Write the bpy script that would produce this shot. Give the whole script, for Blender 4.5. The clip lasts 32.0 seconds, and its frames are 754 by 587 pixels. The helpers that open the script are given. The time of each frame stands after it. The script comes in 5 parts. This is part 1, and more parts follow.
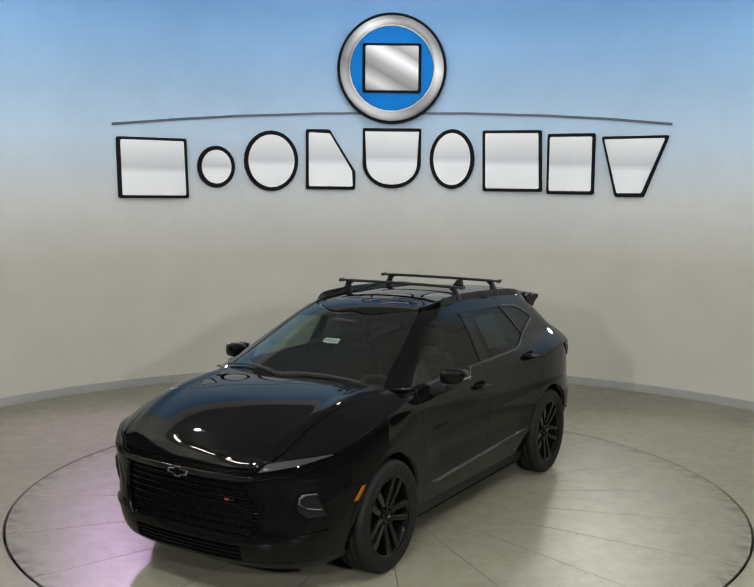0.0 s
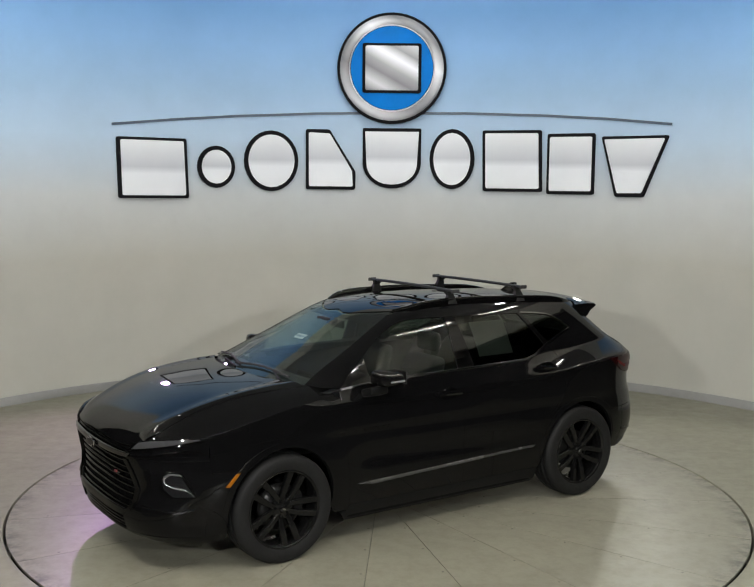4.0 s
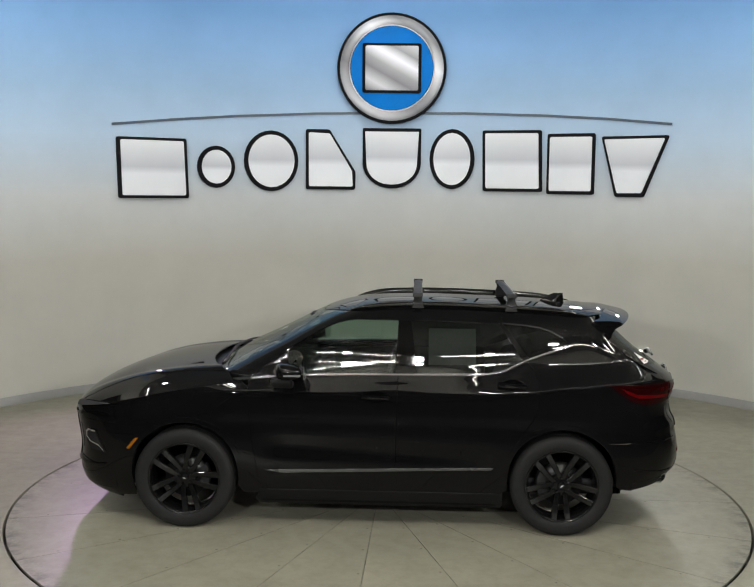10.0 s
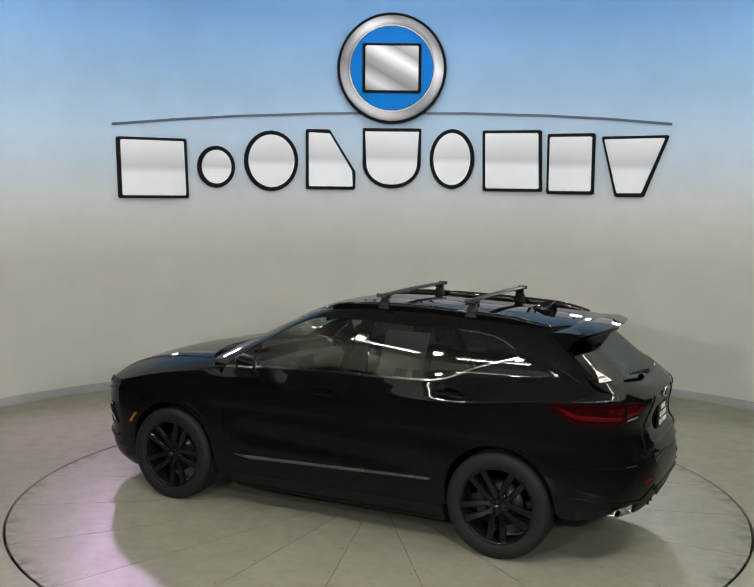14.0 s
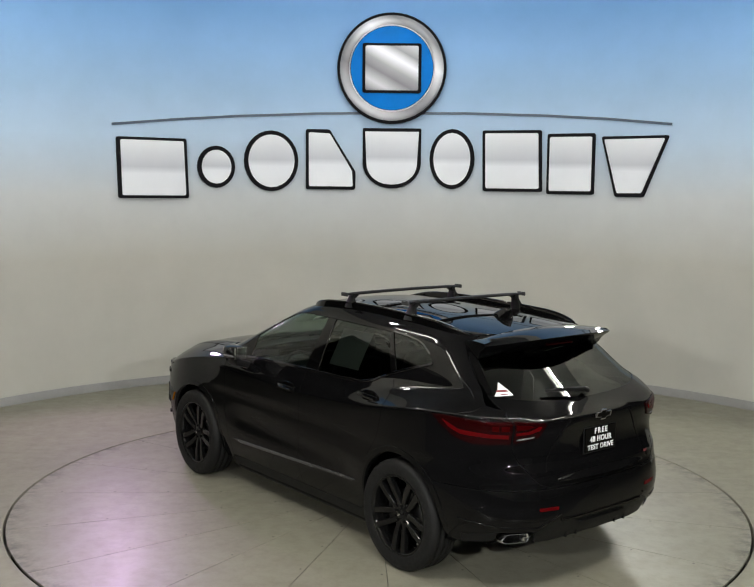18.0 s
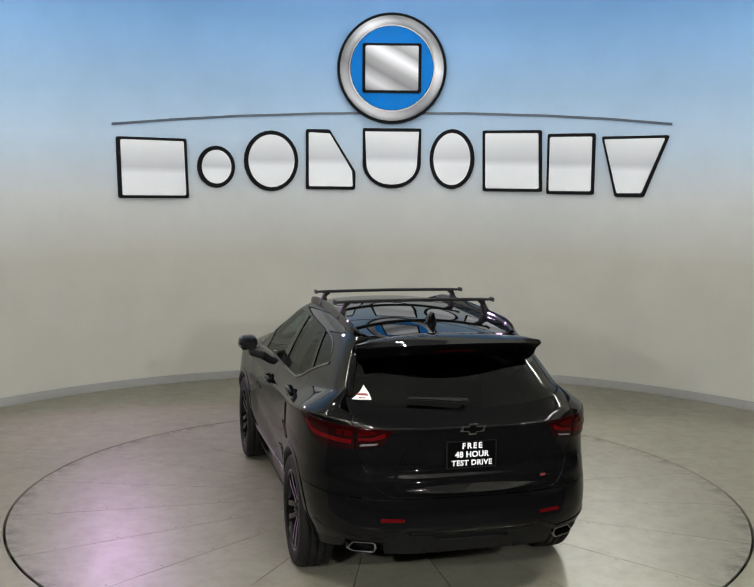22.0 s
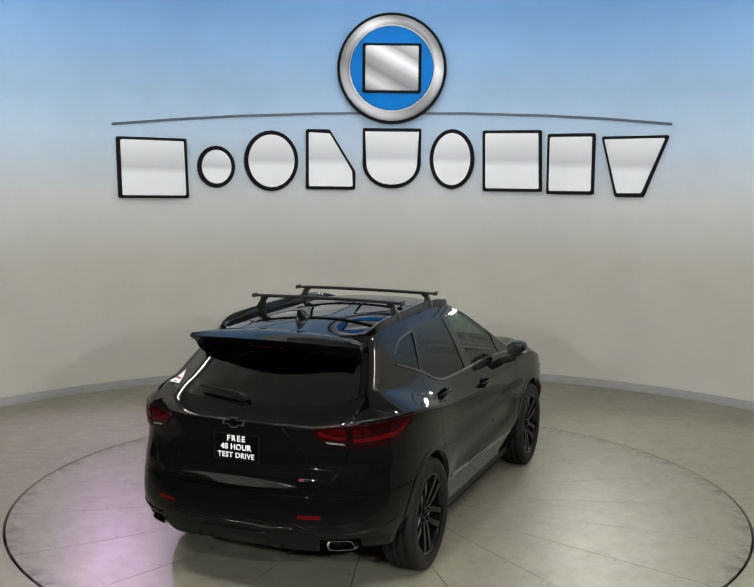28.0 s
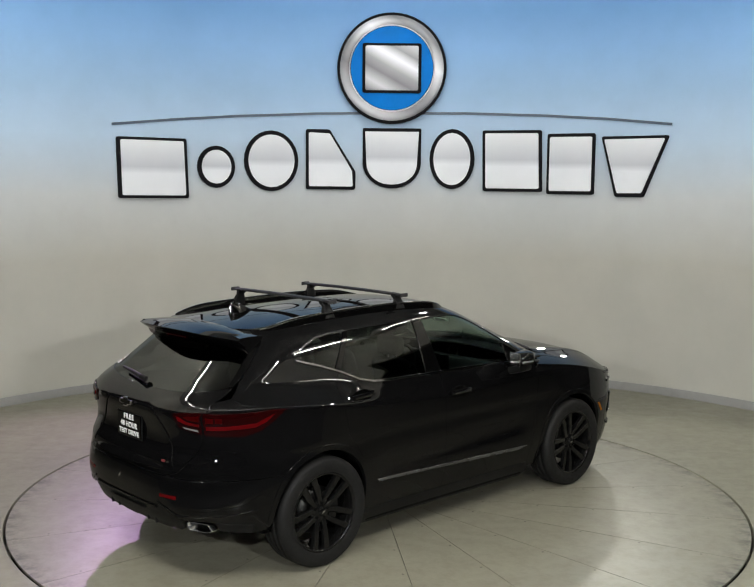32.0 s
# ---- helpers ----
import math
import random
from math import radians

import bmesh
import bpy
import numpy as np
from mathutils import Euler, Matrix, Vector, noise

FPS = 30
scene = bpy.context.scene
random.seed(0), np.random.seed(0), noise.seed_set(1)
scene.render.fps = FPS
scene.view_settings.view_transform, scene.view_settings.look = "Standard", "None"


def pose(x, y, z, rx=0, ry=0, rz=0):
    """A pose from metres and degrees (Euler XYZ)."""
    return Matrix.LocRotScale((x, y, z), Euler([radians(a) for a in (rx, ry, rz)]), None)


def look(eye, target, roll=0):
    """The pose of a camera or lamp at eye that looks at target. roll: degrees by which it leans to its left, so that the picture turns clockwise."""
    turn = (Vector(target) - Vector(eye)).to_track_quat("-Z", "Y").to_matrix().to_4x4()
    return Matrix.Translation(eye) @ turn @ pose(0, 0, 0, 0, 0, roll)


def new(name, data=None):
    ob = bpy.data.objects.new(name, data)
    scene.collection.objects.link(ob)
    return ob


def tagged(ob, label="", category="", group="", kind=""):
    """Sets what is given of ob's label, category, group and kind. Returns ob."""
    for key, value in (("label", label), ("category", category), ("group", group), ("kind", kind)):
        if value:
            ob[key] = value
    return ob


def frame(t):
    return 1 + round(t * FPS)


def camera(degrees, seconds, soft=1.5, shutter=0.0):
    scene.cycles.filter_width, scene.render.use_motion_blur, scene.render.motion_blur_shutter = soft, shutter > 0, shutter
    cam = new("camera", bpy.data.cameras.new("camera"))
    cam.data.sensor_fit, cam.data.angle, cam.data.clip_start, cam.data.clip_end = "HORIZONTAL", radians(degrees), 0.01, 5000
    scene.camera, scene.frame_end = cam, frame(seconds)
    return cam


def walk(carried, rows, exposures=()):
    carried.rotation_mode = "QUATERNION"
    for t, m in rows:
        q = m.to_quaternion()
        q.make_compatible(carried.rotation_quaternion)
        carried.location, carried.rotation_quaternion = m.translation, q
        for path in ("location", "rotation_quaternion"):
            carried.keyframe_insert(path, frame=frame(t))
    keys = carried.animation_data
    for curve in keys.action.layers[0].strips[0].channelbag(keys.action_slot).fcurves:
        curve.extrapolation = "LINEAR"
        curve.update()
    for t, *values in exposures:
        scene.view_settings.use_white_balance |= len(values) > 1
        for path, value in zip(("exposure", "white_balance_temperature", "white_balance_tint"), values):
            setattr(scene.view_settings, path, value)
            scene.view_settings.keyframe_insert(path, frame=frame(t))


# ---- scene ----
SECONDS = 32.0
TURN_START, TURN_RATE = 238.795, -6.1052        # heading of the turntable, degrees and degrees a second
CAR_OFFSET = (0.016, 0.007)                     # the car's middle on the turntable
WALL_X, WALL_Y, WALL_R = 0.10, -0.19, 5.62      # the curved wall's centre and radius
WALL_FROM, WALL_TO, WALL_H = 16.0, 164.0, 5.8
TABLE_R = 2.998

# ---------------------------------------------------------------- camera
cam = camera(41.7, SECONDS, soft=1.35)
EYE = Vector((0.0, -8.264, 2.6095))
AIM = EYE + 10 * Vector((math.sin(radians(-0.2)) * math.cos(radians(6.144)), math.cos(radians(6.144)), -math.sin(radians(6.144))))
STAND = look(EYE, AIM, 0.55)
walk(cam, [(0.0, STAND), (SECONDS, STAND)])

# ---------------------------------------------------------------- light
world = bpy.data.worlds.new("studio_world")
scene.world = world
world.use_nodes = True
world.node_tree.nodes["Background"].inputs[0].default_value = (0.50, 0.52, 0.55, 1)
world.node_tree.nodes["Background"].inputs[1].default_value = 0.02
scene.view_settings.exposure = 0.0


def lamp(name, kind, place, aim, energy, colour, **more):
    data = bpy.data.lights.new(name, kind)
    data.energy, data.color = energy, colour
    for key, value in more.items():
        if key == "size":
            data.shape, data.size, data.size_y = "RECTANGLE", value[0], value[1]
        elif key == "radius":
            data.shadow_soft_size = value
        elif key == "spot":
            data.spot_size, data.spot_blend = radians(value), 0.6
    ob = new(name, data)
    ob.matrix_basis = look(place, aim)
    return ob


RING_Z, RING_R = 5.45, 4.85
SPOTS_RING = [(-62, 4.5), (-76, 4.7), (-90, 4.9), (-104, 4.7), (-118, 4.5), (-45, 4.6), (-28, 4.6), (208, 4.6), (225, 4.6), (24, 4.2), (156, 4.2), (90, 3.4)]   # azimuth and distance of the small round lamps
lamp("flood_left", "SPOT", (-2.5, -8.3, 3.3), (0.3, 2.5, 1.2), 800, (0.97, 0.98, 0.96), radius=0.07, spot=75)
lamp("flood_right", "SPOT", (2.5, -8.3, 3.3), (-0.3, 2.5, 1.2), 860, (0.97, 0.98, 0.96), radius=0.07, spot=75)
lamp("wall_spot_left", "SPOT", (-3.38, 4.02, 3.01), (-1.6, -1.1, 0), 285, (0.81, 0.49, 0.93), radius=0.08, spot=104)
lamp("wall_spot_right", "SPOT", (2.73, 4.61, 2.80), (1.9, -1.2, 0), 112, (1.0, 0.98, 0.90), radius=0.08, spot=84)
lamp("wall_spot_far_right", "SPOT", (3.41, 4.17, 2.92), (2.2, -0.8, 0), 72, (1.0, 0.98, 0.90), radius=0.08, spot=84)


# ---------------------------------------------------------------- materials
class Nodes:
    """A short way to wire a node material."""

    def __init__(self, name):
        self.mat = bpy.data.materials.new(name)
        self.mat.use_nodes = True
        self.tree = self.mat.node_tree
        self.shader = self.tree.nodes["Principled BSDF"]
        self.out = self.tree.nodes["Material Output"]

    def node(self, kind, **values):
        n = self.tree.nodes.new(kind)
        for key, value in values.items():
            n.inputs[key.replace("_", " ")].default_value = value
        return n

    def link(self, a, b):
        self.tree.links.new(a, b)

    def noise(self, scale, detail=4.0, rough=0.55, coords="Object"):
        n = self.node("ShaderNodeTexNoise", Scale=scale, Detail=detail, Roughness=rough)
        c = self.node("ShaderNodeTexCoord")
        self.link(c.outputs[coords], n.inputs["Vector"])
        return n.outputs["Fac"]

    def ramp(self, fac, stops, smooth=False):
        n = self.node("ShaderNodeValToRGB")
        if smooth:
            n.color_ramp.interpolation = "EASE"
        e = n.color_ramp.elements
        while len(e) < len(stops):
            e.new(0.5)
        for k, (at, colour) in zip(e, stops):
            k.position = at
            k.color = (*colour, 1) if len(colour) == 3 else colour
        self.link(fac, n.inputs["Fac"])
        return n.outputs["Color"]

    def mix(self, fac, a, b, mode="MIX"):
        n = self.node("ShaderNodeMix")
        n.data_type, n.blend_type = "RGBA", mode
        for socket, value in ((n.inputs[0], fac), (n.inputs[6], a), (n.inputs[7], b)):
            if hasattr(value, "is_linked"):
                self.link(value, socket)
            else:
                socket.default_value = value if not isinstance(value, tuple) else (*value, 1)
        return n.outputs[2]

    def math(self, how, *values):
        n = self.node("ShaderNodeMath")
        n.operation = how
        for socket, value in zip(n.inputs, values):
            if hasattr(value, "is_linked"):
                self.link(value, socket)
            else:
                socket.default_value = value
        return n.outputs[0]

    def bump(self, height, strength, distance=0.002):
        n = self.node("ShaderNodeBump", Strength=strength, Distance=distance)
        self.link(height, n.inputs["Height"])
        self.link(n.outputs["Normal"], self.shader.inputs["Normal"])

    def set(self, **values):
        for key, value in values.items():
            socket = self.shader.inputs[key.replace("_", " ")]
            if hasattr(value, "is_linked"):
                self.link(value, socket)
            else:
                socket.default_value = (*value, 1) if isinstance(value, tuple) else value
        return self.mat


def plain(name, colour, roughness, metallic=0.0, wear=0.15, scale=40.0, coat=0.0, bump=0.0, gloss=0.5):
    """A plain material with a little grain in colour and gloss."""
    n = Nodes(name)
    grain = n.noise(scale)
    dark = tuple(c * (1 - wear) for c in colour)
    light = tuple(min(1, c * (1 + wear)) for c in colour)
    n.set(Base_Color=n.ramp(grain, [(0.3, dark), (0.7, light)]), Metallic=metallic, Coat_Weight=coat, Coat_Roughness=0.03, Specular_IOR_Level=gloss,
          Roughness=n.ramp(n.noise(scale * 0.23), [(0.3, (roughness * 0.85,) * 3), (0.75, (min(1, roughness * 1.2),) * 3)]))
    if bump:
        n.bump(grain, bump, 0.001)
    return n.mat


def floor_material(name, base, rim=False):
    n = Nodes(name)
    wide = n.ramp(n.noise(0.9, 6, 0.6), [(0.3, tuple(c * 0.86 for c in base)), (0.7, tuple(min(1, c * 1.07) for c in base))])
    fine = n.ramp(n.noise(9, 8, 0.7), [(0.38, (0.80, 0.79, 0.77)), (0.55, (1, 1, 1))])
    scuff = n.ramp(n.noise(26, 10, 0.75), [(0.62, (1, 1, 1)), (0.74, (0.62, 0.60, 0.57))])
    colour = n.mix(0.5, n.mix(0.7, wide, fine, "MULTIPLY"), scuff, "MULTIPLY")
    if rim:
        where = n.node("ShaderNodeTexCoord")
        flat = n.node("ShaderNodeVectorMath")
        flat.operation = "LENGTH"
        n.link(where.outputs["Object"], flat.inputs[0])
        scaled = n.node("ShaderNodeMath")
        scaled.operation = "DIVIDE"
        n.link(flat.outputs["Value"], scaled.inputs[0])
        scaled.inputs[1].default_value = 3.2
        split = n.node("ShaderNodeSeparateXYZ")
        n.link(where.outputs["Object"], split.inputs[0])
        away = n.math("ARCTAN2", split.outputs["Y"], split.outputs["X"])
        away = n.math("SUBTRACT", radians(9.0), n.math("ABSOLUTE", away))
        away = n.math("MULTIPLY", away, flat.outputs["Value"])
        ragged = n.math("MULTIPLY_ADD", n.noise(30.0, 8, 0.7), -0.016, 0.010)
        seam = n.ramp(n.math("MULTIPLY", n.math("ADD", away, ragged), 20.0), [(0.0, (0.9, 0.9, 0.9)), (0.16, (0, 0, 0))])
        worn = n.ramp(n.noise(2.2, 3, 0.6), [(0.40, (0.0, 0.0, 0.0)), (0.62, (1, 1, 1))])
        colour = n.mix(n.mix(1.0, seam, worn, "MULTIPLY"), colour, (0.05, 0.047, 0.040))
        band = n.ramp(scaled.outputs[0], [(0.875, (0, 0, 0)), (0.922, (0.8, 0.8, 0.8)), (0.936, (1, 1, 1))])
        blotch = n.ramp(n.noise(7.0, 10, 0.75), [(0.44, (0, 0, 0)), (0.60, (1, 1, 1))])
        colour = n.mix(n.mix(1.0, band, blotch, "MULTIPLY"), colour, (0.07, 0.065, 0.055))
    vary = n.node("ShaderNodeObjectInfo")
    tint = n.ramp(vary.outputs["Random"], [(0.0, (0.95, 0.95, 0.95)), (1.0, (1, 1, 1))])
    n.set(Base_Color=n.mix(1.0, colour, tint, "MULTIPLY"), Specular_IOR_Level=0.5,
          Roughness=n.ramp(n.noise(5.0, 8, 0.7), [(0.3, (0.31,) * 3), (0.7, (0.46,) * 3)]))
    n.bump(n.noise(18, 8, 0.7), 0.26, 0.004)
    return n.mat


def wall_material():
    """Matt warm grey paint; the blue sky above is an overlay graphic, put in as paint."""
    n = Nodes("wall_paint")
    coords = n.node("ShaderNodeTexCoord")
    split = n.node("ShaderNodeSeparateXYZ")
    n.link(coords.outputs["Object"], split.inputs[0])
    height = n.node("ShaderNodeMath")
    height.operation = "DIVIDE"
    n.link(split.outputs["Z"], height.inputs[0])
    height.inputs[1].default_value = 6.2
    cloud = n.ramp(n.noise(0.55, 5, 0.6), [(0.35, (0.93, 0.96, 0.98)), (0.7, (1, 1, 1))])
    paint = n.ramp(height.outputs[0], [(0.0, (0.50, 0.49, 0.44)), (0.27, (0.50, 0.49, 0.44)), (0.40, (0.61, 0.635, 0.645)),
                                      (0.52, (0.52, 0.67, 0.84)), (0.62, (0.38, 0.57, 0.81)), (0.72, (0.28, 0.505, 0.84)), (0.80, (0.20, 0.42, 0.78)), (1.0, (0.18, 0.40, 0.72))])
    turn = n.node("ShaderNodeMath")
    turn.operation = "ARCTAN2"
    n.link(split.outputs["X"], turn.inputs[0])
    n.link(split.outputs["Y"], turn.inputs[1])
    swing = n.node("ShaderNodeMath")
    swing.operation = "ABSOLUTE"
    n.link(turn.outputs[0], swing.inputs[0])
    # the blue stops outside the view so the car reflects plain grey there
    edge = n.ramp(swing.outputs[0], [(0.96, (0, 0, 0)), (1.0, (1, 1, 1))])
    top = n.ramp(height.outputs[0], [(0.825, (0, 0, 0)), (0.835, (1, 1, 1))])
    plain_grey = (0.50, 0.49, 0.44)
    paint = n.mix(edge, n.mix(top, paint, plain_grey), plain_grey)
    grime = n.ramp(n.noise(1.4, 7, 0.65), [(0.3, (0.93, 0.93, 0.93)), (0.65, (1, 1, 1))])
    n.set(Base_Color=n.mix(1.0, n.mix(0.6, paint, cloud, "MULTIPLY"), grime, "MULTIPLY"), Roughness=0.62, Specular_IOR_Level=0.3)
    n.bump(n.noise(60, 4), 0.06, 0.002)
    return n.mat


def shaded_white():
    """Sign white; a grey band printed above the middle paints a gloss."""
    n = Nodes("sign_white")
    coords = n.node("ShaderNodeTexCoord")
    split = n.node("ShaderNodeSeparateXYZ")
    n.link(coords.outputs["Generated"], split.inputs[0])
    gloss_print = n.ramp(split.outputs["Z"], [(0.0, (0.90, 0.93, 0.97)), (0.40, (0.87, 0.90, 0.96)), (0.52, (0.60, 0.63, 0.69)), (1.0, (0.90, 0.93, 0.97))])
    n.set(Base_Color=n.mix(0.06, gloss_print, n.noise(3.0, 4)), Roughness=0.45)
    return n.mat


def printed_silver():
    """Silver print; its slanting light and dark bands paint a metal sheen."""
    n = Nodes("sign_silver_sheen")
    coords = n.node("ShaderNodeTexCoord")
    split = n.node("ShaderNodeSeparateXYZ")
    n.link(coords.outputs["Generated"], split.inputs[0])
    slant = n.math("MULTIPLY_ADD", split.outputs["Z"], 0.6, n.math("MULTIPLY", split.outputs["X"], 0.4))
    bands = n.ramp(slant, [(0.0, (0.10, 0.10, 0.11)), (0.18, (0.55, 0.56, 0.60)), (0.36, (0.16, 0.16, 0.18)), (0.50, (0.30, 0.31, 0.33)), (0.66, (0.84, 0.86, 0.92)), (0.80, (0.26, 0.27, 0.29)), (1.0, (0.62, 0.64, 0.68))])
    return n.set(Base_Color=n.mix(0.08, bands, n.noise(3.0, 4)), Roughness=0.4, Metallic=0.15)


def glow(name, colour, strength):
    n = Nodes(name)
    return n.set(Base_Color=(0.8, 0.8, 0.8), Emission_Color=colour, Emission_Strength=strength)


TUBE_GLOW = glow("tube_glow", (1.0, 0.965, 0.87), 175.0)
SPOT_GLOW = glow("spot_glow", (0.98, 0.96, 0.945), 350.0)
FLOOR_MAT = floor_material("floor_concrete", (0.218, 0.211, 0.158))
TABLE_MAT = floor_material("turntable_plate", (0.242, 0.232, 0.180), True)
WALL_MAT = wall_material()
BASE_MAT = plain("baseboard_vinyl", (0.27, 0.27, 0.265), 0.5, wear=0.05, scale=9)
DARK_MAT = plain("dark_studio_paint", (0.05, 0.05, 0.052), 0.8)
CEILING_MAT = plain("ceiling_paint", (0.30, 0.30, 0.29), 0.85, wear=0.05, scale=2)
HEADER_MAT = plain("header_paint", (0.52, 0.51, 0.46), 0.65, wear=0.05, scale=2)
HOUSING = plain("white_metal", (0.55, 0.55, 0.55), 0.4)
RUBBER_MAT = plain("gap_rubber", (0.02, 0.02, 0.02), 0.8)
SCREW_MAT = plain("dull_steel", (0.16, 0.15, 0.14), 0.55, 0.8)
SIGN_BLACK = plain("sign_black", (0.010, 0.010, 0.012), 0.75, gloss=0.08)
SIGN_LINE = plain("sign_slate", (0.07, 0.10, 0.15), 0.4)
SIGN_BLUE = plain("sign_blue", (0.0, 0.20, 0.66), 0.5, wear=0.10, scale=3, gloss=0.1)
SIGN_SILVER = printed_silver()
SIGN_WHITE = shaded_white()


# ---------------------------------------------------------------- building helpers
def mesh_of(name, bm, material, smooth=False):
    me = bpy.data.meshes.new(name)
    bm.to_mesh(me)
    bm.free()
    me.materials.append(material)
    if smooth:
        for p in me.polygons:
            p.use_smooth = True
    return me


def part(name, bm, material, parent=None, label="", smooth=False, angle=40):
    if all(e.is_manifold for e in bm.edges) and bm.calc_volume(signed=True) < 0:
        bmesh.ops.reverse_faces(bm, faces=bm.faces)
    me = mesh_of(name, bm, material, smooth)
    if smooth:
        me.set_sharp_from_angle(angle=radians(angle))
    ob = new(name, me)
    ob.parent = parent
    if label:
        tagged(ob, label)
    return ob


def add_box(bm, x0, x1, y0, y1, z0, z1, m=None):
    made = bmesh.ops.create_cube(bm, size=1, matrix=Matrix.LocRotScale(((x0 + x1) / 2, (y0 + y1) / 2, (z0 + z1) / 2), None, (abs(x1 - x0), abs(y1 - y0), abs(z1 - z0))))["verts"]
    if m is not None:
        bmesh.ops.transform(bm, matrix=m, verts=made)
    return made


def bevel_all(bm, width, segments=2):
    bmesh.ops.bevel(bm, geom=[e for e in bm.edges if e.is_manifold and e.calc_face_angle(0) > 0.5], offset=width, segments=segments, affect="EDGES", profile=0.5)


def box(x0, x1, y0, y1, z0, z1, bevel=0.0, m=None):
    bm = bmesh.new()
    add_box(bm, x0, x1, y0, y1, z0, z1, m)
    if bevel:
        bevel_all(bm, bevel)
    return bm


def lathe(profile, steps=48, axis="Z", start=0.0, turn=360.0):
    """Turns a list of (radius, height) round an axis."""
    bm = bmesh.new()
    closed = abs(turn - 360) < 1e-6
    count = steps if closed else steps + 1
    rings = []
    for i in range(count):
        a = radians(start + turn * i / steps)
        ring = []
        for r, h in profile:
            x, y = r * math.cos(a), r * math.sin(a)
            ring.append(bm.verts.new({"Z": (x, y, h), "Y": (x, h, y), "X": (h, x, y)}[axis]))
        rings.append(ring)
    for i in range(steps):
        a, b = rings[i], rings[(i + 1) % count]
        for k in range(len(profile) - 1):
            bm.faces.new((a[k], b[k], b[k + 1], a[k + 1]))
    bmesh.ops.remove_doubles(bm, verts=bm.verts, dist=1e-6)
    bmesh.ops.recalc_face_normals(bm, faces=bm.faces)
    return bm


def tube(points, radius, sides=8, closed=False):
    """A round bar along a line of points."""
    bm = bmesh.new()
    pts = [Vector(p) for p in points]
    rings = []
    for i, p in enumerate(pts):
        d = (pts[min(i + 1, len(pts) - 1)] - pts[max(i - 1, 0)]).normalized()
        u = d.cross(Vector((0, 0, 1)))
        u = u.normalized() if u.length > 1e-4 else Vector((1, 0, 0))
        v = d.cross(u)
        r = radius[i] if isinstance(radius, (list, tuple)) else radius
        rings.append([bm.verts.new(p + r * (math.cos(2 * math.pi * k / sides) * u + math.sin(2 * math.pi * k / sides) * v)) for k in range(sides)])
    for a, b in zip(rings, rings[1:]):
        for k in range(sides):
            bm.faces.new((a[k], a[(k + 1) % sides], b[(k + 1) % sides], b[k]))
    bm.faces.new(rings[0])
    bm.faces.new(rings[-1])
    bmesh.ops.recalc_face_normals(bm, faces=bm.faces)
    return bm


def sheet(outline, depth, bevel=0.0):
    """A flat plate from an outline in x and z, its front at y = 0 and its back at y = depth."""
    bm = bmesh.new()
    face = bm.faces.new([bm.verts.new((x, 0, z)) for x, z in outline])
    made = bmesh.ops.extrude_face_region(bm, geom=[face])["geom"]
    bmesh.ops.translate(bm, vec=(0, depth, 0), verts=[v for v in made if isinstance(v, bmesh.types.BMVert)])
    bmesh.ops.recalc_face_normals(bm, faces=bm.faces)
    if bevel:
        bevel_all(bm, bevel)
    return bm


# ---------------------------------------------------------------- the room
def arc_wall(r0, r1, z0, z1, steps=128):
    return lathe([(r0, z0), (r1, z0), (r1, z1), (r0, z1), (r0, z0)], steps, "Z", WALL_FROM, WALL_TO - WALL_FROM)


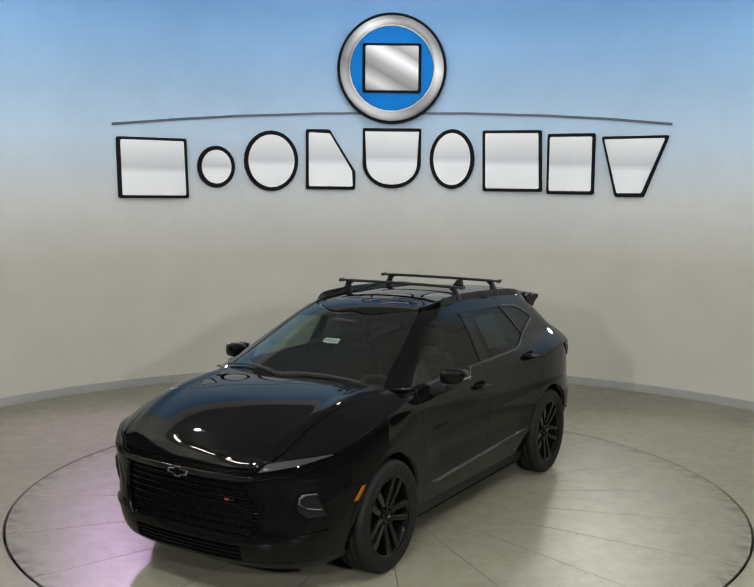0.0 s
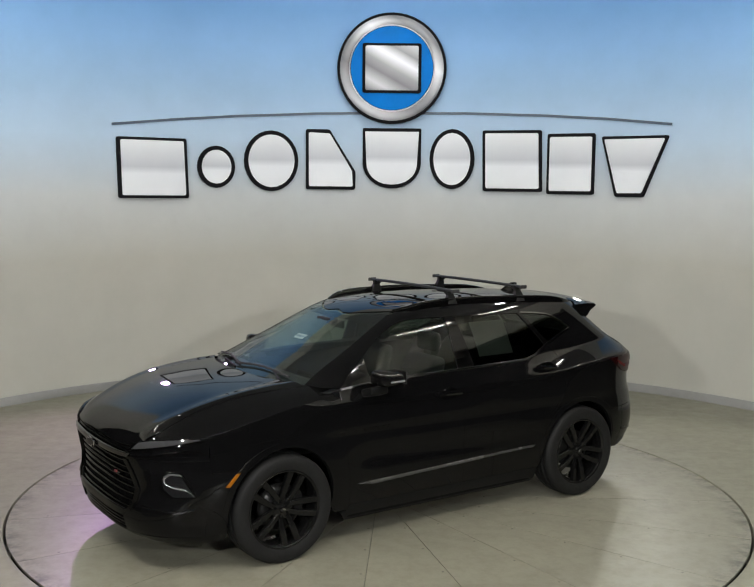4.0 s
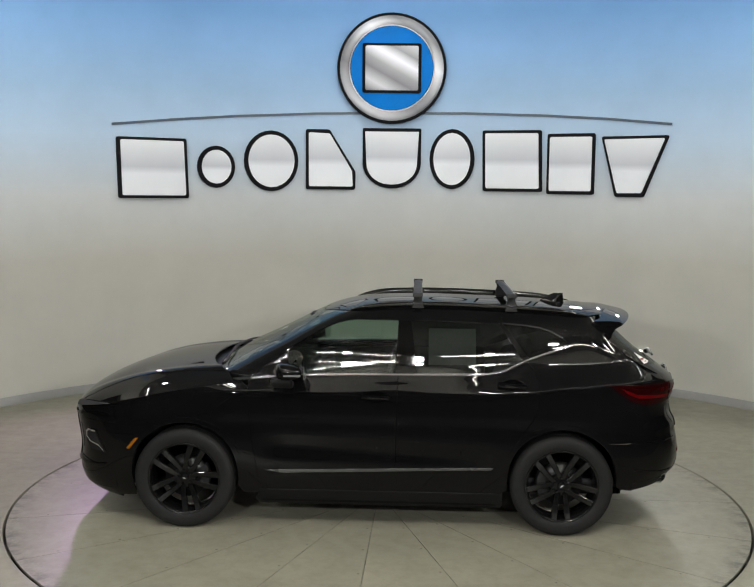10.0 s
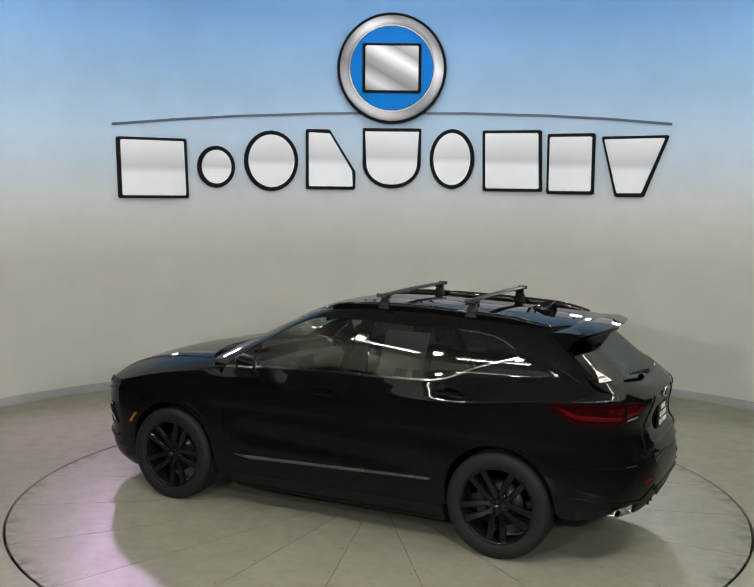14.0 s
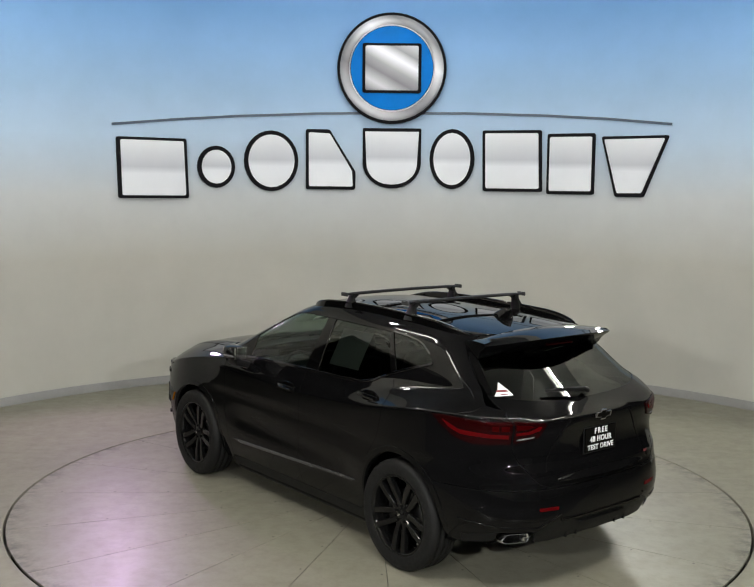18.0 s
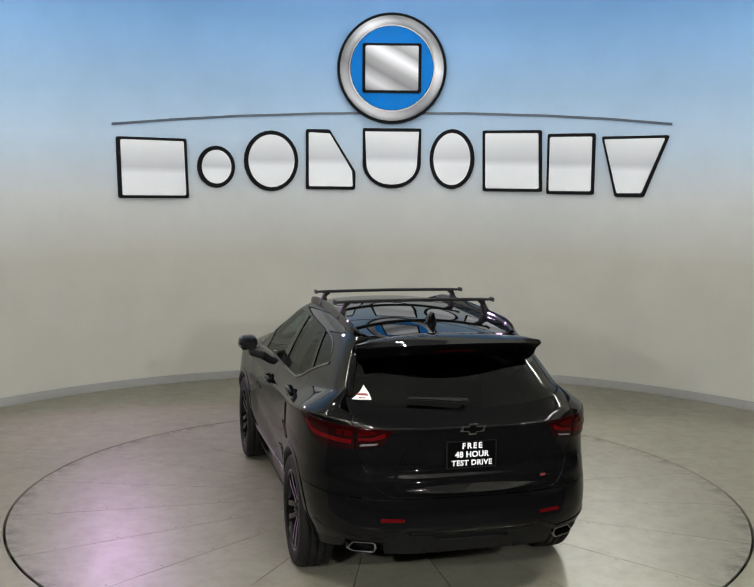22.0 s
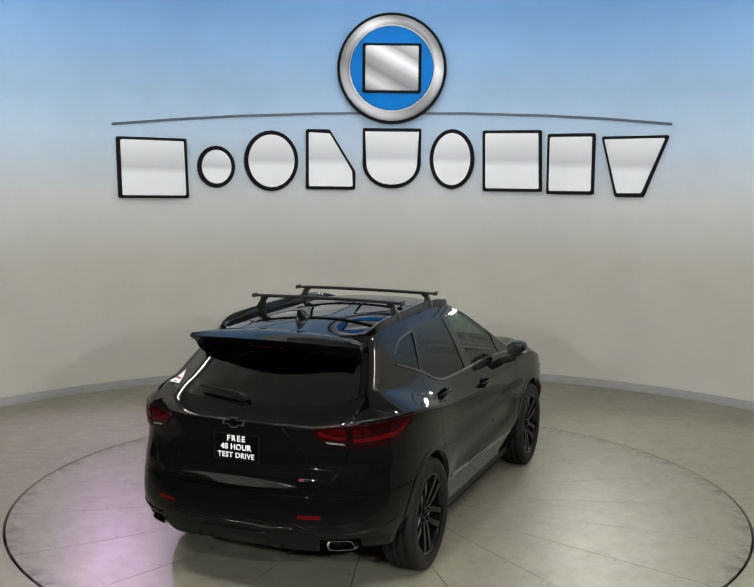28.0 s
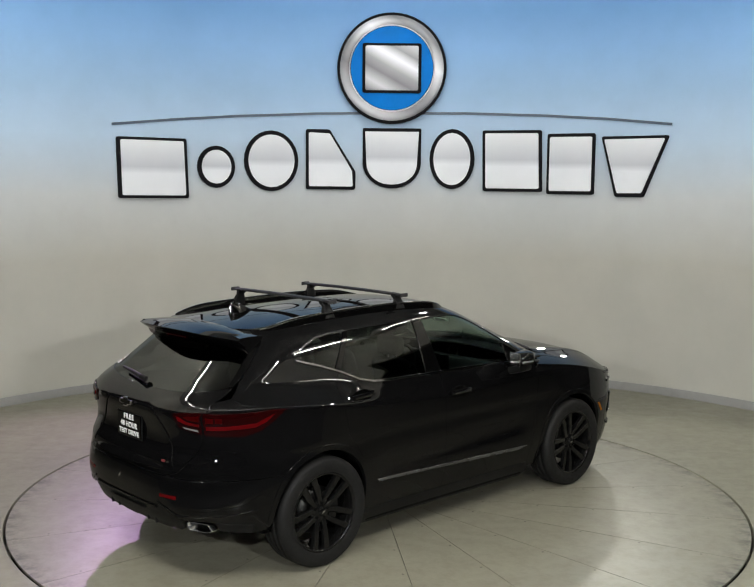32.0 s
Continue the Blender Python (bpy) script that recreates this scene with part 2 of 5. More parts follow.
def build_room():
    bm = arc_wall(WALL_R, WALL_R + 0.16, 0.0, WALL_H)
    wall = part("wall_curved", bm, WALL_MAT, None, "curved warm grey wall with an overlay graphic's sky blue put in as paint", smooth=True)
    wall.location = (WALL_X, WALL_Y, 0)
    tagged(wall, category="wall", kind="structure")
    bm = lathe([(WALL_R - 0.016, 0.0), (WALL_R - 0.016, 0.092), (WALL_R - 0.010, 0.102), (WALL_R - 0.001, 0.104), (WALL_R - 0.001, 0.0)], 128, "Z", WALL_FROM, WALL_TO - WALL_FROM)
    base = part("baseboard", bm, BASE_MAT, None, "grey vinyl baseboard along the curved wall", smooth=True)
    base.location = (WALL_X, WALL_Y, 0)
    tagged(base, category="baseboard", kind="structure")
    # floor with a round opening for the turntable, and the pit under it
    bm = lathe([(0.0, -0.20), (TABLE_R + 0.019, -0.20), (TABLE_R + 0.019, -0.006), (TABLE_R + 0.024, 0.0), (6.0, 0.0), (16.0, 0.0)], 160)
    ground = part("floor", bm, FLOOR_MAT, None, "worn warm grey painted concrete floor", smooth=True)
    tagged(ground, category="floor", kind="structure")
    # dark sheet added on the unseen floor so low body panels reflect black
    bm = bmesh.new()
    half = math.asin(2.3 / 3.27)
    line = [(3.27 * math.cos(t), 3.27 * math.sin(t)) for t in (math.pi + half + (math.pi - 2 * half) * k / 40 for k in range(41))]
    low = [bm.verts.new((x, y, 0.0)) for x, y in line + [(13.9, -2.3), (13.9, -13.9), (-13.9, -13.9), (-13.9, -2.3)]]
    made = bmesh.ops.extrude_face_region(bm, geom=[bm.faces.new(low)])["geom"]
    bmesh.ops.translate(bm, vec=(0, 0, 0.006), verts=[v for v in made if isinstance(v, bmesh.types.BMVert)])
    bmesh.ops.recalc_face_normals(bm, faces=bm.faces)
    tagged(part("unseen_dark_floor", bm, DARK_MAT, None, "added unseen dark floor sheet that keeps the car's reflections black"), category="floor", kind="structure")
    bm = lathe([(0.0, WALL_H), (WALL_R + 0.16, WALL_H), (WALL_R + 0.16, WALL_H + 0.12), (0.0, WALL_H + 0.12)], 96)
    disc = part("ceiling", bm, CEILING_MAT, None, "round grey ceiling over the turntable")
    disc.location = (WALL_X, WALL_Y, 0)
    tagged(disc, category="ceiling", kind="structure")
    # unseen wall piece added over the opening for the car to reflect
    bm = lathe([(WALL_R, 4.45), (WALL_R + 0.16, 4.45), (WALL_R + 0.16, WALL_H - 0.002), (WALL_R, WALL_H - 0.002), (WALL_R, 4.45)], 96, "Z", WALL_TO + 0.05, 360 - (WALL_TO - WALL_FROM) - 0.1)
    header = part("unseen_header", bm, HEADER_MAT, None, "added unseen grey wall piece above the opening, reflected in the car", smooth=True)
    header.location = (WALL_X, WALL_Y, 0)
    tagged(header, category="wall", kind="structure")
    tagged(part("roof_deck", box(-14, 14, -14, 10, 6.6, 6.8), DARK_MAT, None, "dark roof deck of the studio hall"), category="ceiling", kind="structure")
    for name, args in (("wall_south", (-14, 14, -14.2, -14, 0, 6.6)), ("wall_north", (-14, 14, 10, 10.2, 0, 6.6)),
                       ("wall_west", (-14.2, -14, -14, 10, 0, 6.6)), ("wall_east", (14, 14.2, -14, 10, 0, 6.6))):
        tagged(part(name, box(*args), DARK_MAT, None, "dark painted studio wall"), category="wall", kind="structure")


def on_wall(azimuth, z, out=0.03):
    """The pose on the curved wall whose x runs to the viewer's right, y into the wall and z up."""
    a = radians(azimuth)
    r = WALL_R - out
    return Matrix.Translation((WALL_X + r * math.cos(a), WALL_Y + r * math.sin(a), z)) @ Matrix.Rotation(a - math.pi / 2, 4, "Z")


def bend_to_wall(bm, depth_of):
    """Lays a flat mesh (x along the wall in metres from azimuth 90, y depth, z up) onto the curve."""
    for v in bm.verts:
        a = math.pi / 2 - v.co.x / WALL_R
        r = WALL_R - depth_of + v.co.y
        v.co = Vector((WALL_X + r * math.cos(a), WALL_Y + r * math.sin(a), v.co.z))


def rounded(points, radius, steps=5):
    """Rounds the corners of a closed outline."""
    out = []
    n = len(points)
    for i in range(n):
        p, a, b = Vector(points[i]), Vector(points[i - 1]), Vector(points[(i + 1) % n])
        u, v = (a - p), (b - p)
        r = min(radius, 0.45 * u.length, 0.45 * v.length)
        s, e = p + u.normalized() * r, p + v.normalized() * r
        for k in range(steps + 1):
            t = k / steps
            out.append(tuple((1 - t) ** 2 * s + 2 * t * (1 - t) * p + t * t * e))
    return out


def grown(points, by):
    """Pushes a convex outline outwards from its middle."""
    c = sum((Vector(p) for p in points), Vector((0, 0))) / len(points)
    return [tuple(Vector(p) + (Vector(p) - c).normalized() * by) for p in points]


def arc_x(azimuth):
    return radians(90 - azimuth) * WALL_R


def build_sign():
    """The overlay logo as wall pieces: round emblem, thin curved line, nine plain outlined plates."""
    sign = new("overlay_logo_sign")
    tagged(sign, "overlay logo built as a round blue and silver emblem above nine white plates", "sign")
    plates = [("flare", 127.75, 117.95, 3.21, 2.44), ("oval", 116.8, 111.5, 3.13, 2.58), ("oval", 110.35, 102.65, 3.35, 2.54),
              ("wedge", 101.65, 94.7, 3.38, 2.57), ("cup", 93.7, 85.55, 3.405, 2.59), ("oval", 84.4, 78.0, 3.40, 2.59),
              ("flare", 77.0, 68.6, 3.38, 2.565), ("slab", 68.0, 61.5, 3.33, 2.535), ("funnel", 60.65, 51.6, 3.285, 2.51)]
    for kind, a0, a1, top, bottom in plates:
        x0, x1 = arc_x(a0), arc_x(a1)
        mid, w, h = (x0 + x1) / 2, (x1 - x0) / 2, top - bottom
        if kind == "oval":
            outline = [(mid + w * math.cos(t) * 0.98, (top + bottom) / 2 + h / 2 * math.sin(t)) for t in (2 * math.pi * k / 28 for k in range(28))]
        elif kind == "cup":
            outline = [(x0, top)] + [(mid - w * math.cos(t), bottom + h * 0.42 - h * 0.42 * math.sin(t)) for t in (math.pi * k / 16 for k in range(17))] + [(x1, top)]
        elif kind == "flare":
            outline = [(x0, top), (x0 + 0.04 * w, bottom), (x1, bottom), (x1 - 0.06 * w, top)]
        elif kind == "wedge":
            outline = [(x0, top), (x0, bottom), (x1, bottom), (x1, bottom + 0.30 * h), (x0 + 0.95 * w, top)]
        elif kind == "funnel":
            outline = [(x0, top), (mid - 0.55 * w, bottom), (mid + 0.30 * w, bottom), (x1, top)]
        else:
            outline = [(x0, top), (x0, bottom), (x1, bottom), (x1, top)]
        shape = outline if kind in ("oval", "cup") else rounded(outline, 0.03, 3)
        bm = sheet(shape, 0.045, 0.006)
        bend_to_wall(bm, 0.048)
        plate = part("plate_border", bm, SIGN_BLACK, sign, "black border of a white plate")
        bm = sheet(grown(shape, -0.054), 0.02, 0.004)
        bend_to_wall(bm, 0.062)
        part("plate_face", bm, SIGN_WHITE, plate, "white plate face with a painted grey gloss band")
    # thin curved line
    top = [(128.2, 3.36), (119.5, 3.455), (110.8, 3.53), (100.2, 3.59), (89.7, 3.615), (79.1, 3.61), (68.6, 3.57), (60.0, 3.51), (51.4, 3.42)]
    bm = bmesh.new()
    rows = []
    for i in range(97):
        a = 128.2 + (51.4 - 128.2) * i / 96
        z = float(np.interp(-a, [-t[0] for t in top], [t[1] for t in top]))
        x = arc_x(a)
        rows.append([bm.verts.new((x, y, z + s)) for y, s in ((0, -0.016), (0, 0.016), (0.02, 0.016), (0.02, -0.016))])
    for p, q in zip(rows, rows[1:]):
        for k in range(4):
            bm.faces.new((p[k], p[(k + 1) % 4], q[(k + 1) % 4], q[k]))
    bm.faces.new(rows[0])
    bm.faces.new(rows[-1])
    bmesh.ops.recalc_face_normals(bm, faces=bm.faces)
    bend_to_wall(bm, 0.022)
    part("curved_line", bm, SIGN_LINE, sign, "thin slate-blue line", smooth=True)
    # emblem
    emblem = new("emblem")
    emblem.parent = sign
    emblem.matrix_basis = on_wall(89.75, 4.197, 0.16)
    part("emblem_back", lathe([(0.0, 0.10), (0.725, 0.10), (0.735, 0.09), (0.735, 0.03), (0.725, 0.02), (0.0, 0.02)], 72, "Y"), SIGN_BLACK, emblem, "black disc rim", smooth=True)
    part("emblem_ring", lathe([(0.700, 0.03), (0.696, 0.012), (0.678, 0.0), (0.60, 0.0), (0.578, 0.012), (0.574, 0.03)], 72, "Y"), SIGN_SILVER, emblem, "silver-printed ring with painted sheen bands", smooth=True)
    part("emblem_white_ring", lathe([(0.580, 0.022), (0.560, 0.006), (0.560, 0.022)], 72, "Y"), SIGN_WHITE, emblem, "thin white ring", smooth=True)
    part("emblem_disc", lathe([(0.0, -0.002), (0.3, 0.0), (0.553, 0.012), (0.553, 0.03)], 72, "Y"), SIGN_BLUE, emblem, "glossy blue disc", smooth=True)
    plain_shape = rounded([(-0.395, 0.325), (-0.395, -0.33), (0.395, -0.33), (0.395, 0.325)], 0.03, 3)
    bm = sheet(plain_shape, 0.03, 0.004)
    bmesh.ops.translate(bm, vec=(0, -0.03, 0), verts=bm.verts)
    part("emblem_plate_border", bm, SIGN_BLACK, emblem, "black border")
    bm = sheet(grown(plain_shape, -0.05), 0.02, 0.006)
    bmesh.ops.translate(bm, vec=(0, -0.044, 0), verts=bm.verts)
    part("emblem_plate", bm, SIGN_SILVER, emblem, "silver-printed plate with painted sheen bands")


def build_lamps():
    """Linear lamps and small round lamps in a ring under the round ceiling."""
    tube_me = mesh_of("tube", lathe([(0.0, -0.62), (0.010, -0.62), (0.011, -0.60), (0.011, 0.60), (0.010, 0.62), (0.0, 0.62)], 12, "X"), TUBE_GLOW, True)
    tray_me = mesh_of("housing", box(-0.66, 0.66, -0.05, 0.05, 0.05, 0.11, 0.01), HOUSING)
    rod_me = mesh_of("hanger", box(-0.006, 0.006, -0.006, 0.006, 0.11, WALL_H - RING_Z), HOUSING)
    for k in [j for j in range(16) if not 1 <= j <= 6]:
        a = radians(22.5 * k + 11.25)
        light = new("linear_lamp")
        light.matrix_basis = Matrix.Translation((WALL_X + RING_R * math.cos(a), WALL_Y + RING_R * math.sin(a), RING_Z)) @ Matrix.Rotation(a + math.pi / 2, 4, "Z")
        tagged(light, "white linear tube lamp hanging from the ceiling", "lamp", "linear lamps round the ceiling")
        new("tube", tube_me).parent = light
        new("housing", tray_me).parent = light
        for x in (-0.5, 0.5):
            rod = new("hanger", rod_me)
            rod.parent, rod.location = light, (x, 0, 0)
    bulb_me = mesh_of("bulb", lathe([(0.0, -0.080), (0.040, -0.070), (0.070, -0.038), (0.080, 0.0), (0.070, 0.02)], 20), SPOT_GLOW, True)
    can_me = mesh_of("can", lathe([(0.086, -0.012), (0.090, 0.0), (0.090, 0.14), (0.0, 0.15)], 20), HOUSING, True)
    stem_me = mesh_of("hanger", box(-0.006, 0.006, -0.006, 0.006, 0.15, WALL_H - RING_Z + 0.1), HOUSING)
    for azimuth, r in SPOTS_RING:
        a = radians(azimuth)
        light = new("spot_lamp")
        light.location = (WALL_X + r * math.cos(a), WALL_Y + r * math.sin(a), RING_Z - 0.1)
        tagged(light, "small round white spot lamp under the ceiling", "lamp", "spot lamps round the ceiling")
        for name, me in (("bulb", bulb_me), ("can", can_me), ("hanger", stem_me)):
            new(name, me).parent = light


def build_turntable():
    table = new("turntable")
    tagged(table, "round rotating floor platform of twenty worn plates", "turntable")
    bm = lathe([(0.0, -0.19), (TABLE_R - 0.03, -0.19), (TABLE_R - 0.03, -0.016), (0.0, -0.016)], 96)
    part("deck", bm, RUBBER_MAT, table, "dark deck under the plates")
    # one wedge plate, shared by all twenty places
    half = radians(9.0)
    bm = bmesh.new()
    inner, steps, gap = 0.34, 14, 0.0020
    rows = []
    for r in (inner, 1.0, 1.7, 2.4, TABLE_R - 0.03, TABLE_R):
        squeeze = half - gap / r
        rows.append([bm.verts.new((r * math.cos(-squeeze + 2 * squeeze * k / steps), r * math.sin(-squeeze + 2 * squeeze * k / steps), 0)) for k in range(steps + 1)])
    for a, b in zip(rows, rows[1:]):
        for k in range(steps):
            bm.faces.new((a[k], b[k], b[k + 1], a[k + 1]))
    rim = [e for e in bm.edges if e.is_boundary]
    made = bmesh.ops.extrude_edge_only(bm, edges=rim)["geom"]
    bmesh.ops.translate(bm, vec=(0, 0, -0.014), verts=[v for v in made if isinstance(v, bmesh.types.BMVert)])
    bmesh.ops.recalc_face_normals(bm, faces=bm.faces)
    plate_mesh = mesh_of("plate", bm, TABLE_MAT)
    bm = lathe([(0.0, 0.0012), (0.007, 0.001), (0.009, 0.0)], 10)
    screw_mesh = mesh_of("screw", bm, SCREW_MAT)
    for k in range(20):
        turn = Matrix.Rotation(radians(-0.9 + 9 + 18 * k), 4, "Z")
        plate = new("plate", plate_mesh)
        plate.parent, plate.matrix_basis = table, turn
        for r in (0.9, 1.35, 1.8, 2.25, 2.7):
            screw = new("screw", screw_mesh)
            screw.parent = plate
            screw.location = (r * math.cos(half - 0.035 / r), r * math.sin(half - 0.035 / r), 0.0003)
    part("hub_plate", lathe([(0.0, 0.0), (0.336, 0.0), (0.336, -0.014)], 48), TABLE_MAT, table, "round middle plate")
    return table


build_room()
build_sign()
build_lamps()
table = build_turntable()


# ---------------------------------------------------------------- the car's body as surfaces (x forward, y left, z up)
def curve(*pairs):
    """A smooth line through (at, value) pairs."""
    pairs = sorted(pairs)
    xs, ys = [p[0] for p in pairs], [p[1] for p in pairs]
    slopes = []
    for i in range(len(xs)):
        if i == 0 or i == len(xs) - 1:
            a, b = (0, 1) if i == 0 else (-2, -1)
            slopes.append((ys[b] - ys[a]) / (xs[b] - xs[a]))
        else:
            d0, d1 = (ys[i] - ys[i - 1]) / (xs[i] - xs[i - 1]), (ys[i + 1] - ys[i]) / (xs[i + 1] - xs[i])
            h0, h1 = xs[i] - xs[i - 1], xs[i + 1] - xs[i]
            slopes.append((d0 * h1 + d1 * h0) / (h0 + h1))

    def at(x):
        if x <= xs[0]:
            return ys[0] + slopes[0] * (x - xs[0])
        if x >= xs[-1]:
            return ys[-1] + slopes[-1] * (x - xs[-1])
        lo, hi = 0, len(xs) - 1
        while hi - lo > 1:
            mid = (lo + hi) // 2
            lo, hi = (mid, hi) if xs[mid] <= x else (lo, mid)
        h = xs[hi] - xs[lo]
        t = (x - xs[lo]) / h
        return ((2 * t ** 3 - 3 * t * t + 1) * ys[lo] + (t ** 3 - 2 * t * t + t) * h * slopes[lo]
                + (3 * t * t - 2 * t ** 3) * ys[hi] + (t ** 3 - t * t) * h * slopes[hi])
    return at


HUB_X, HUB_Z, HUB_Y = 1.4315, 0.385, 0.980
nose_x = curve((0.15, 2.14), (0.20, 2.30), (0.25, 2.38), (0.32, 2.415), (0.42, 2.425), (0.50, 2.41), (0.58, 2.405), (0.68, 2.42), (0.76, 2.435), (0.84, 2.44), (0.89, 2.425), (0.94, 2.39), (1.2, 2.34))
tail_x = curve((0.18, -2.04), (0.24, -2.20), (0.30, -2.31), (0.38, -2.365), (0.46, -2.40), (0.52, -2.42), (0.60, -2.425), (0.68, -2.415), (0.75, -2.40), (0.82, -2.39), (0.88, -2.356),
               (0.96, -2.346), (1.05, -2.362), (1.12, -2.374), (1.145, -2.371), (1.162, -2.352), (1.18, -2.328), (1.21, -2.286), (1.24, -2.240), (1.30, -2.155), (1.40, -2.03), (1.50, -1.92), (1.60, -1.82), (1.72, -1.71))
screen_x = curve((1.10, 1.44), (1.20, 1.255), (1.30, 1.06), (1.40, 0.850), (1.48, 0.693), (1.555, 0.545), (1.61, 0.425), (1.65, 0.31), (1.68, 0.20), (1.72, 0.02))
side_w = curve((0.15, 0.83), (0.20, 0.868), (0.26, 0.898), (0.34, 0.924), (0.42, 0.944), (0.48, 0.956), (0.54, 0.962), (0.60, 0.962), (0.70, 0.957), (0.80, 0.949), (0.90, 0.939), (1.0, 0.926), (1.06, 0.915),
               (1.11, 0.901), (1.15, 0.886), (1.19, 0.866), (1.25, 0.835), (1.35, 0.785), (1.45, 0.730), (1.55, 0.668), (1.60, 0.632), (1.66, 0.575), (1.74, 0.47))
roof_z = curve((0.62, 1.52), (0.42, 1.612), (0.30, 1.652), (0.15, 1.684), (0.0, 1.700), (-0.4, 1.714), (-0.9, 1.705), (-1.4, 1.682), (-1.8, 1.648), (-2.1, 1.614))
hood_z = curve((0.9, 1.235), (1.2, 1.222), (1.43, 1.208), (1.643, 1.186), (1.856, 1.150), (2.07, 1.088), (2.20, 1.035), (2.30, 0.985), (2.37, 0.940), (2.42, 0.890), (2.5, 0.79))
taper = curve((-2.3, 0.905), (-1.9, 0.945), (-1.4, 0.978), (-0.8, 0.998), (-0.2, 1.0), (0.4, 0.985), (0.9, 0.975), (1.4, 0.97))


shoulder_z = curve((-2.3, 1.18), (-2.0, 1.177), (-1.785, 1.172), (-1.54, 1.150), (-1.23, 1.108), (-0.98, 1.078), (-0.60, 1.052), (-0.18, 1.038), (0.5, 1.046), (1.0, 1.060), (1.4, 1.05))
shelf_z = curve((-2.3, 1.33), (-1.9, 1.304), (-1.52, 1.256), (-1.22, 1.210), (-0.9, 1.196), (-0.2, 1.190), (0.5, 1.180), (1.0, 1.165), (1.5, 1.16))


def blend(x, a, b):
    t = min(1.0, max(0.0, (x - a) / (b - a)))
    return t * t * (3 - 2 * t)


def width_at(x, z):
    up = blend(z, 1.08, 1.30)
    bulge = 0.15 + 0.85 * blend(z, 0.36, 0.72)
    flare = 0.984 + 0.052 * bulge * math.exp(-(((x - 1.56) / 0.52) ** 2)) + 0.060 * bulge * math.exp(-(((x + 1.48) / 0.56) ** 2))
    hollow = 0.016 * math.exp(-((z - 0.61 - 0.05 * x) / 0.085) ** 2) * blend(x, -1.05, -0.75) * (1 - blend(x, 0.65, 0.95))
    base = side_w(z) * (flare * (1 - up) + taper(x) * up) - hollow
    amount = blend(x, -2.40, -2.22) * (1 - blend(x, 0.95, 1.45)) * blend(z, 0.80, 0.90)
    top = shelf_z(x)
    if amount == 0 or z >= top + 0.12:
        return base
    # the shoulder: an almost upright flank, a sharp edge, and a shelf that runs in to the foot of the windows
    edge = shoulder_z(x)
    up = blend(top, 1.08, 1.30)
    inner = side_w(top) * (flare * (1 - up) + taper(x) * up)
    flank = (0.951 - 0.028 * (z - 0.80)) * flare
    outer = (0.951 - 0.028 * (edge - 0.80)) * flare
    shelf = outer + (inner - outer) * (z - edge) / (top - edge)
    creased = (flank + shelf - math.hypot(flank - shelf, 0.010)) / 2
    over = creased - base
    return base + (over + math.hypot(over, 0.008)) / 2 * amount * (1 - blend(z, top + 0.04, top + 0.12))


def front_box(z):
    """Where the rounding of the front begins, its length and its power."""
    if z > 1.185:
        return screen_x(z) - 0.35, 0.35, 2.3
    return 1.5, nose_x(z) - 1.5, 3.2


def rear_box(z):
    up = blend(z, 1.14, 1.32)
    start = -1.5 * (1 - up) + (tail_x(z) + 0.50) * up
    return start, start - tail_x(z), 3.4 * (1 - up) + 4.0 * up


def side_y(x, z):
    """Half width of the body at x and height z."""
    w = width_at(x, z)
    start, length, n = front_box(z)
    if x > start:
        w *= max(0.0, 1 - min(1.0, (x - start) / length) ** n) ** (1 / n)
    start, length, n = rear_box(z)
    if x < start:
        w *= max(0.0, 1 - min(1.0, (start - x) / length) ** n) ** (1 / n)
    return w


def front_at(a, z):
    """The front's surface: a runs from 0 in the middle to 90 degrees where the side begins."""
    start, length, n = front_box(z)
    r = radians(min(90.0, abs(a)))
    x = start + length * math.cos(r) ** (2 / n)
    y = width_at(x, z) * math.sin(r) ** (2 / n)
    return (x, math.copysign(y, a), z)


def rear_at(a, z):
    start, length, n = rear_box(z)
    r = radians(min(90.0, abs(a)))
    x = start - length * math.cos(r) ** (2 / n)
    y = width_at(x, z) * math.sin(r) ** (2 / n)
    return (x, math.copysign(y, a), z)


def angle_of(at, y, z):
    """The angle at which front_at or rear_at reaches half width y."""
    lo, hi = 0.0, 90.0
    for _ in range(40):
        mid = (lo + hi) / 2
        lo, hi = (mid, hi) if at(mid, z)[1] < abs(y) else (lo, mid)
    return math.copysign(hi, y)


def angle_of_x(box_of, x, z):
    start, length, n = box_of(z)
    c = min(1.0, max(0.0, abs(x - start) / length))
    return math.degrees(math.acos(c ** (n / 2)))


def side_at(x, z):
    return (x, side_y(x, z), z)


def hood_at(x, y):
    a = abs(y)
    z = hood_z(x + 0.095 * (a / 0.7) ** 2.8 * (0.35 + 0.65 * blend(x, 1.3, 2.2)))
    z -= 0.022 * (a / 0.7) ** 2 + 0.075 * max(0.0, (a - 0.62) / 0.3) ** 2
    ridge = 0.665 - 0.13 * max(0.0, (min(2.35, x) - 1.7) / 0.62) ** 2
    z += 0.011 * math.exp(-((a - ridge) / 0.060) ** 2) * blend(2.42 - x, 0.0, 0.30)
    return (x, y, z)


def roof_at(x, y):
    return (x, y, roof_z(x) - 0.052 * (abs(y) / 0.6) ** 2.2)


def hood_edge(x):
    """Where the hood's surface meets the side: (y, z)."""
    y = 0.45
    while y < 1.0:
        z = hood_at(x, y)[2]
        if side_y(x, min(z, 1.18)) <= y:
            break
        y += 0.002
    return y, z


def roof_edge(x):
    y = 0.35
    while y < 0.8:
        z = roof_at(x, y)[2]
        if side_y(x, z) <= y:
            break
        y += 0.001
    return y, z


